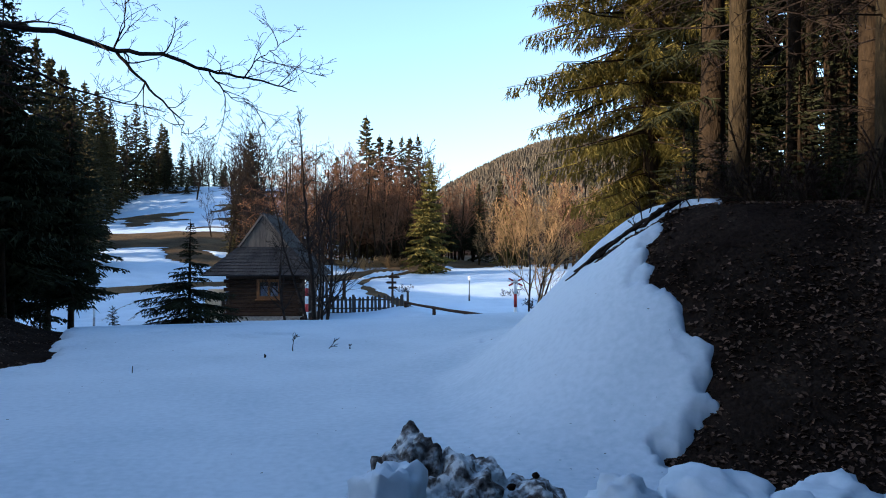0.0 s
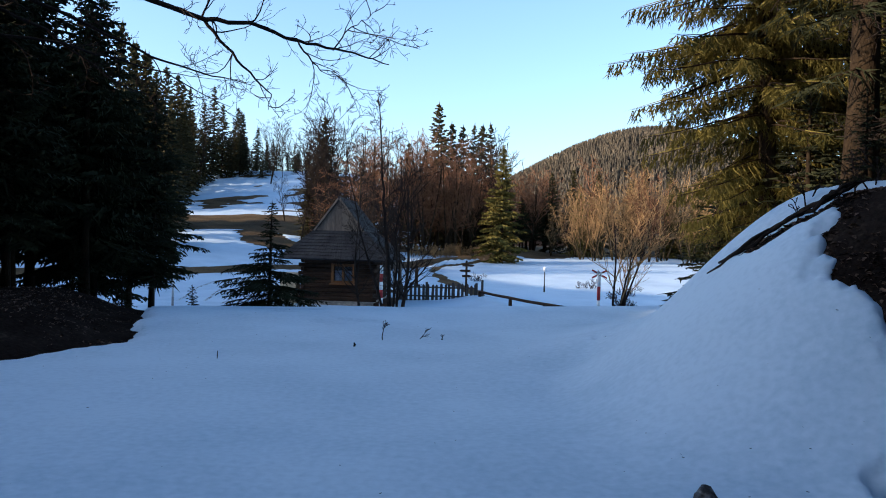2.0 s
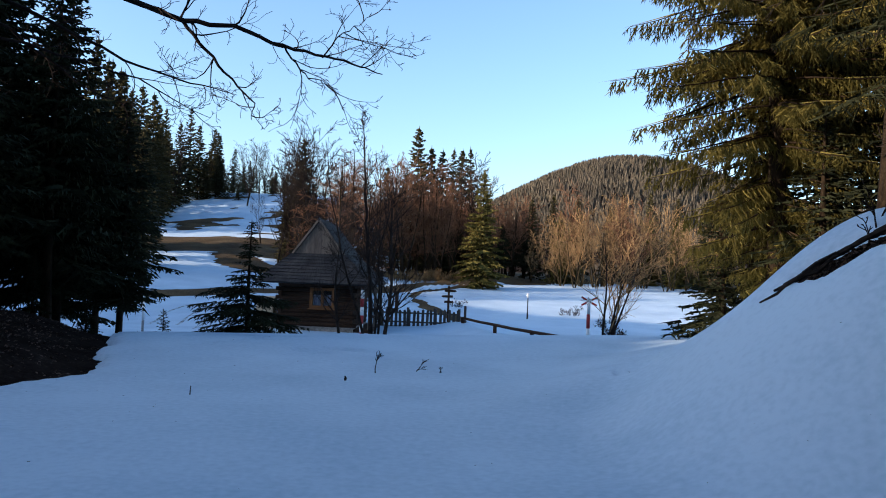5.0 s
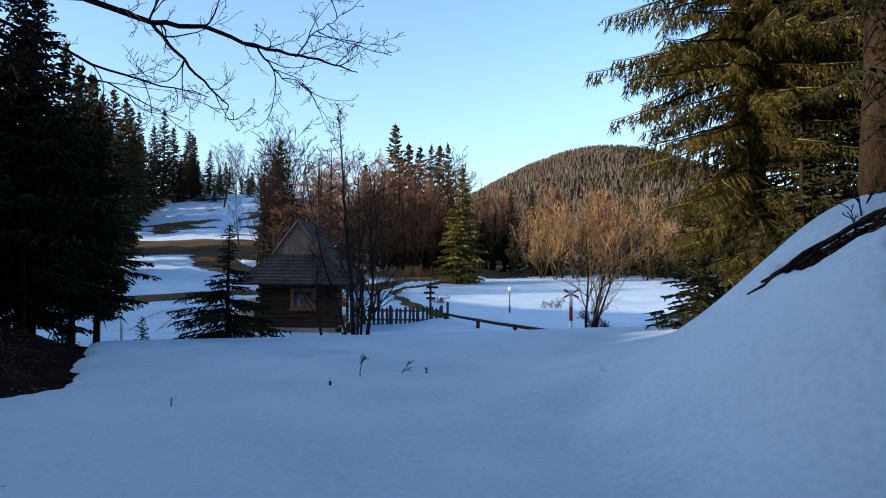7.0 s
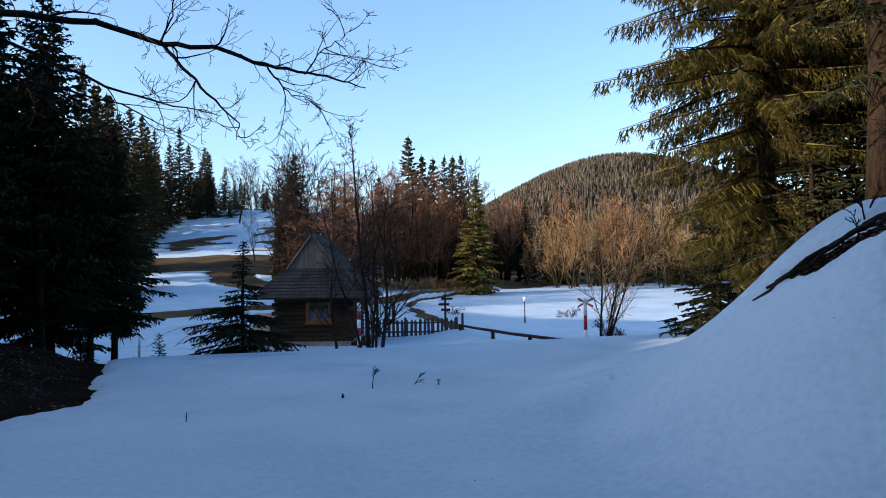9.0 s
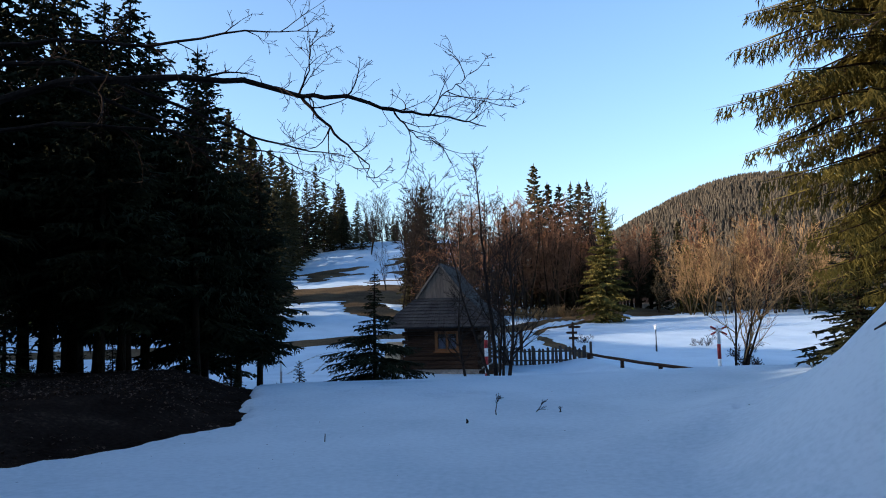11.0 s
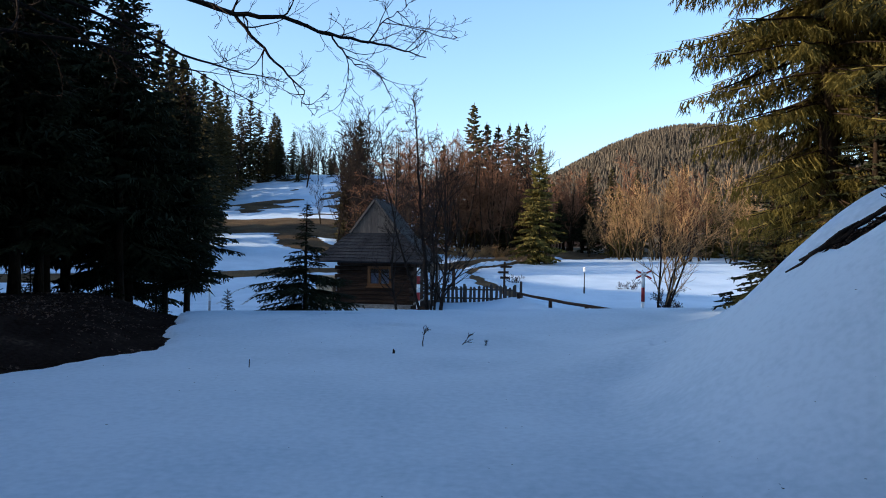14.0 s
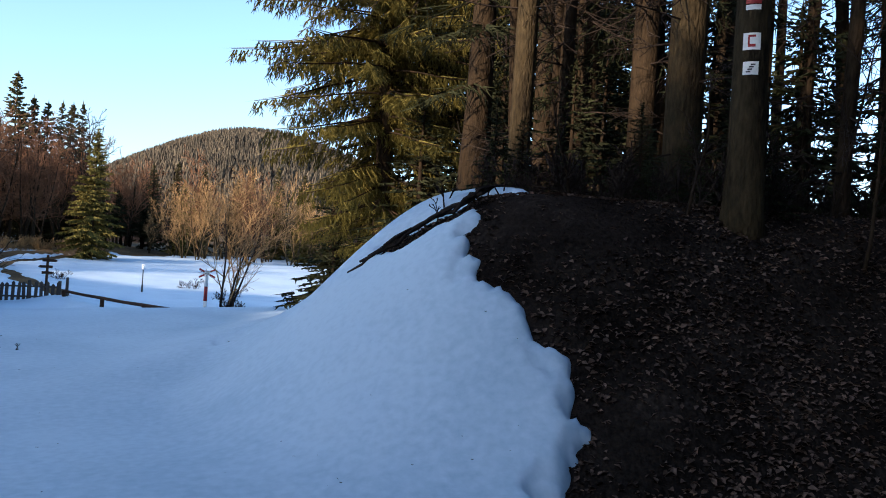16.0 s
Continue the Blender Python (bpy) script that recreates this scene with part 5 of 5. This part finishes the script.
    for i, (x, y, s) in enumerate(((8.1, 5.6, 0.6), (9.6, 7.4, 0.9), (11.2, 5.2, 0.8), (12.4, 6.6, 1.1), (9.0, 9.2, 0.8), (10.9, 7.6, 1.0), (13.6, 5.0, 1.1), (11.8, 10.4, 1.2), (8.0, 11.0, 0.9), (14.2, 9.2, 1.3), (9.9, 11.0, 1.0),
                                   (15.6, 6.4, 1.2), (13.0, 8.2, 0.7), (16.5, 10.5, 1.4), (12.9, 13.0, 1.3), (10.3, 14.0, 1.1), (14.9, 12.4, 1.3), (6.6, 9.9, 0.5))):
        c = copy_thing(last, pose(x, y, gz(x, y) - 0.05, 3 * math.sin(i * 2.1), 3 * math.cos(i * 1.7), 67 * i))
        c.scale = (0.45 + 0.45 * s, 0.45 + 0.45 * s, 0.8 + 0.25 * s)
    for x, y, h, k, l in ((5.75, 5.45, 1.5, 11, 0.45), (7.0, 4.55, 2.1, 12, 0.35), (5.1, 6.3, 1.2, 13, -0.3), (7.6, 5.3, 2.4, 14, 0.2)):
        rr = random.Random(k)
        spec_thick[0] = 1.2
        sh = (Shape(), Shape())
        grow(sh, (0, 0, -0.1), (l, 0.1, 1), h, 0.022, 0, rr, [(5, 0.4, 0.7, 0.12, 0.05), (3, 0.5, 0.7, 0.2, 0.03), (0, 0, 0, 0.2, 0)])
        e = empty("bare_sapling", x, y, gz(x, y))
        part("stem", sh[0], M_BARK, e, smooth=True)
        tagged(part("twig_growth", sh[1], M_TWIG, e), kind="stuff")
        tagged(e, "thin leaning leafless sapling on the leafy bank", "tree", "saplings")


marked_trunk()


# ---- things in the snow ----
def twig_thing(x, y, h, seed, label, kind=0):
    rnd = random.Random(seed)
    spec_thick[0] = 1.2
    e_shape = (Shape(), Shape())
    grow(e_shape, (0, 0, -0.05), (rnd.uniform(-0.4, 0.4), 0.1, 1.0 if kind == 0 else 0.25), h, 0.010, 0, rnd, [(5, 0.5, 0.6, 0.25, 0), (2, 0.5, 0.6, 0.2, 0), (0, 0, 0, 0.2, 0)])
    s = e_shape[0]
    b = len(s.v)
    s.v += e_shape[1].v
    s.f += [tuple(b + q for q in f) for f in e_shape[1].f]
    thing("twig", s, M_TWIG, label, "twig", "twigs in the snow", m=pose(x, y, top(x, y)))


twig_thing(-0.76, 11.0, 0.36, 3, "thin bare twig sticking up out of the snow")
twig_thing(-0.25, 11.4, 0.30, 5, "bare twig lying over on the snow", 1)
twig_thing(0.1, 11.5, 0.15, 6, "bare twig lying over on the snow", 1)
s = Shape()
s.tube([(0, 0, -0.1), (0.01, 0, 0.10)], [0.008, 0.005], 5)
thing("stick", s, M_TWIG, "short thin stick poking out of the snow", "stick", m=pose(-2.55, 8.6, top(-2.55, 8.6)))
s = Shape()
s.tube([(0, 0, -0.02), (0.01, 0.01, 0.03), (0, 0, 0.06)], [0.016, 0.018, 0.008], 7)
thing("clod", s, M_SOIL, "small dark clod lying on the snow", "clod", m=pose(-1.07, 10.16, top(-1.07, 10.16)))


def seam_y(x):
    return 6.56 + 1.05 * max(0.0, 3.98 - x)


for i in range(12):                       # roots and broken boughs in the dark seam of the drift
    r = random.Random(300 + i)
    x = 3.34 + 0.88 * i / 11
    pts = []
    for k in range(5):
        xx = x - 0.14 + 0.09 * k
        yy = seam_y(xx) + r.uniform(-0.06, 0.06) - 0.05
        pts.append((xx, yy, max(gz(xx, yy), 0) + 0.12 + r.uniform(-0.03, 0.05)))
    s = Shape()
    s.tube(pts, [0.012, 0.02, 0.022, 0.016, 0.006], 6)
    thing("root", s, M_TWIG, "dark broken root showing through the snow drift", "root", "roots in the drift")
for i in range(7):
    r = random.Random(400 + i)
    x = 3.9 + 0.13 * i
    y = 6.9 + r.uniform(-0.2, 0.3)
    twig_thing(x, y, r.uniform(0.25, 0.5), 500 + i, "thin bare twig standing on the snowy brow")
s = Shape()
r = random.Random(71)
for i in range(150):
    x, y = r.uniform(-5.2, 3.4), r.uniform(2.2, 16.0)
    if r.random() < 0.35:
        x, y = r.uniform(1.8, 3.7), r.uniform(1.8, 5.5)
    if float(snow_depth(x, y)) < 0.1:
        continue
    z = top(x, y)
    k = r.uniform(0.0015, 0.0045)
    a = r.uniform(0, 6.283)
    s.tube([(x, y, z - 0.002), (x + k * 5 * math.cos(a), y + k * 5 * math.sin(a), z + k * 0.5)], [k, k * 0.5], 5)
thing("needle_debris", s, M_TWIG, "dark needles and bark crumbs strewn on the snow", "debris", kind="stuff")


def lump(name, x, y, z, size, seed, mat, label, rough=0.25, squash=0.6, m=None):
    bm = bmesh.new()
    bmesh.ops.create_icosphere(bm, subdivisions=5 if rough > 0.3 else 4, radius=1)
    for v in bm.verts:
        p = v.co.copy()
        k = 1 + rough * noise.fractal(p * 1.6 + Vector((seed, 0, 0)), 0.8, 2.2, 5) + 0.10 * noise.noise(p * 6 + Vector((0, seed, 0)))
        if rough > 0.3:
            k += 0.11 * abs(noise.noise(p * 4.5 + Vector((0, seed, 3)))) + 0.05 * abs(noise.noise(p * 11 + Vector((0, seed, 9))))
        v.co = Vector((p.x * size[0] * k, p.y * size[1] * k, p.z * size[2] * k))
    me = bpy.data.meshes.new(name)
    bm.to_mesh(me)
    bm.free()
    me.materials.append(mat)
    me.polygons.foreach_set("use_smooth", [True] * len(me.polygons))
    ob = new(name, me)
    ob.matrix_world = pose(x, y, z, 0, 0, seed * 40)
    return tagged(ob, label, "snow lump", "ploughed snow lumps")


for x, y, z, size, seed, dirty in ((1.45, 0.98, 0.68, (0.16, 0.15, 0.21), 1, True), (1.60, 0.94, 0.64, (0.26, 0.20, 0.18), 7, True), (1.82, 0.90, 0.58, (0.26, 0.20, 0.16), 12, True), (2.02, 0.86, 0.49, (0.24, 0.20, 0.15), 5, True),
                                   (1.37, 0.66, 0.72, (0.15, 0.13, 0.18), 2, False), (1.70, 0.60, 0.46, (0.20, 0.18, 0.15), 13, True), (2.30, 1.25, 0.50, (0.16, 0.15, 0.16), 8, False), (2.44, 1.05, 0.47, (0.15, 0.15, 0.13), 9, False),
                                   (2.72, 1.32, 0.49, (0.30, 0.22, 0.17), 3, False), (2.96, 1.18, 0.46, (0.20, 0.20, 0.15), 4, False), (3.18, 1.16, 0.42, (0.16, 0.15, 0.12), 10, True), (3.28, 1.42, 0.44, (0.30, 0.22, 0.16), 6, False), (3.85, 1.5, 0.38, (0.38, 0.26, 0.17), 11, False)):
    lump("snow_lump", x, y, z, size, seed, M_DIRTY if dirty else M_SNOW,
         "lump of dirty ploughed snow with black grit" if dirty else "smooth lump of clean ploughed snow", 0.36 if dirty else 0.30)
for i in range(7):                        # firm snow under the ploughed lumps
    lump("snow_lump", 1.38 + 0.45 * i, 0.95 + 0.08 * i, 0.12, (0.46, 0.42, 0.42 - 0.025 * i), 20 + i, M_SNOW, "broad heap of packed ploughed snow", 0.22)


r = random.Random(88)
for i in range(6):
    x, y = 1.45 + 0.85 * r.random(), 0.72 + 0.35 * r.random()
    k = r.uniform(0.006, 0.015)
    lump("grit_clod", x, y, 0.86 - 0.16 * (x - 1.45) + r.uniform(-0.10, 0.0), (k * 1.3, k, k * 0.8), 60 + i, M_SOIL, "black clod of grit on the ploughed snow", 0.2)


# ---- litter of leaves on the banks ----
def leaf_mesh(seed, n=3):
    r = random.Random(seed)
    s = Shape()
    for i in range(n + 1):
        k = i / n
        w = 0.5 * math.sin(math.pi * (0.06 + 0.9 * k)) ** 0.8 * r.uniform(0.65, 1.3)
        c = 0.25 * math.sin(k * 3.1) * r.uniform(0.5, 1.3)
        s.v += [(-w * 0.6, k - 0.5, c * 0.5 + 0.12 * w), (0, k - 0.5, c * 0.5 - 0.05), (w * 0.6, k - 0.5, c * 0.5 + 0.12 * w)]
    for i in range(n):
        for j in (0, 1):
            q = i * 3 + j
            s.f.append((q, q + 1, q + 4, q + 3))
    return s


LEAVES = [leaf_mesh(i) for i in range(4)]
PLAIN = [leaf_mesh(10 + i, 2) for i in range(4)]
litter = empty("leaf_litter", 5.0, 4.0, gz(5, 4))
tagged(litter, "brown fallen leaves scattered over the bare bank", "leaves", kind="stuff")
lo = Vector(litter.matrix_world.translation)
leaf_data = [l.mesh("leaf", M_LEAF) for l in LEAVES]
rnd = random.Random(77)
rest = Shape()
spot = np.random.default_rng(77)
N = 62000
leaf_x, leaf_y = 3.0 + 6.5 * spot.random(N) ** 1.5, 0.4 + 6.8 * spot.random(N)
far_side = np.arange(N) % 7 == 0
leaf_x = np.where(far_side, -13.0 + 9.0 * spot.random(N), leaf_x)
leaf_y = np.where(far_side, 6.0 + 10.5 * spot.random(N), leaf_y)
keep = (snow_depth(leaf_x, leaf_y) < 0.02) & (spot.random(N) < 0.70 + 1.2 * fbm(leaf_x, leaf_y, 0.9, 2, 61))
leaf_z = ground(leaf_x, leaf_y)
made = count = 0
for x, y, z in zip(leaf_x[keep].tolist(), leaf_y[keep].tolist(), leaf_z[keep].tolist()):
    size = rnd.uniform(0.022, 0.066)
    m = pose(x, y, z + 0.010, rnd.uniform(-38, 38), rnd.uniform(-38, 38), rnd.uniform(0, 360)) @ Matrix.Scale(size, 4)
    if made < 300 and 3 < x < 5.6 and y < 6:
        part("leaf", leaf_data[made % 4], None, litter, m=Matrix.Translation(-lo) @ m)
        made += 1
    else:
        src = PLAIN[count % 4]
        count += 1
        b = len(rest.v)
        rest.v += [tuple(m @ Vector(p) - lo) for p in src.v]
        rest.f += [tuple(b + q for q in f) for f in src.f]
tagged(part("leaves", rest, M_LEAF, litter), kind="stuff")
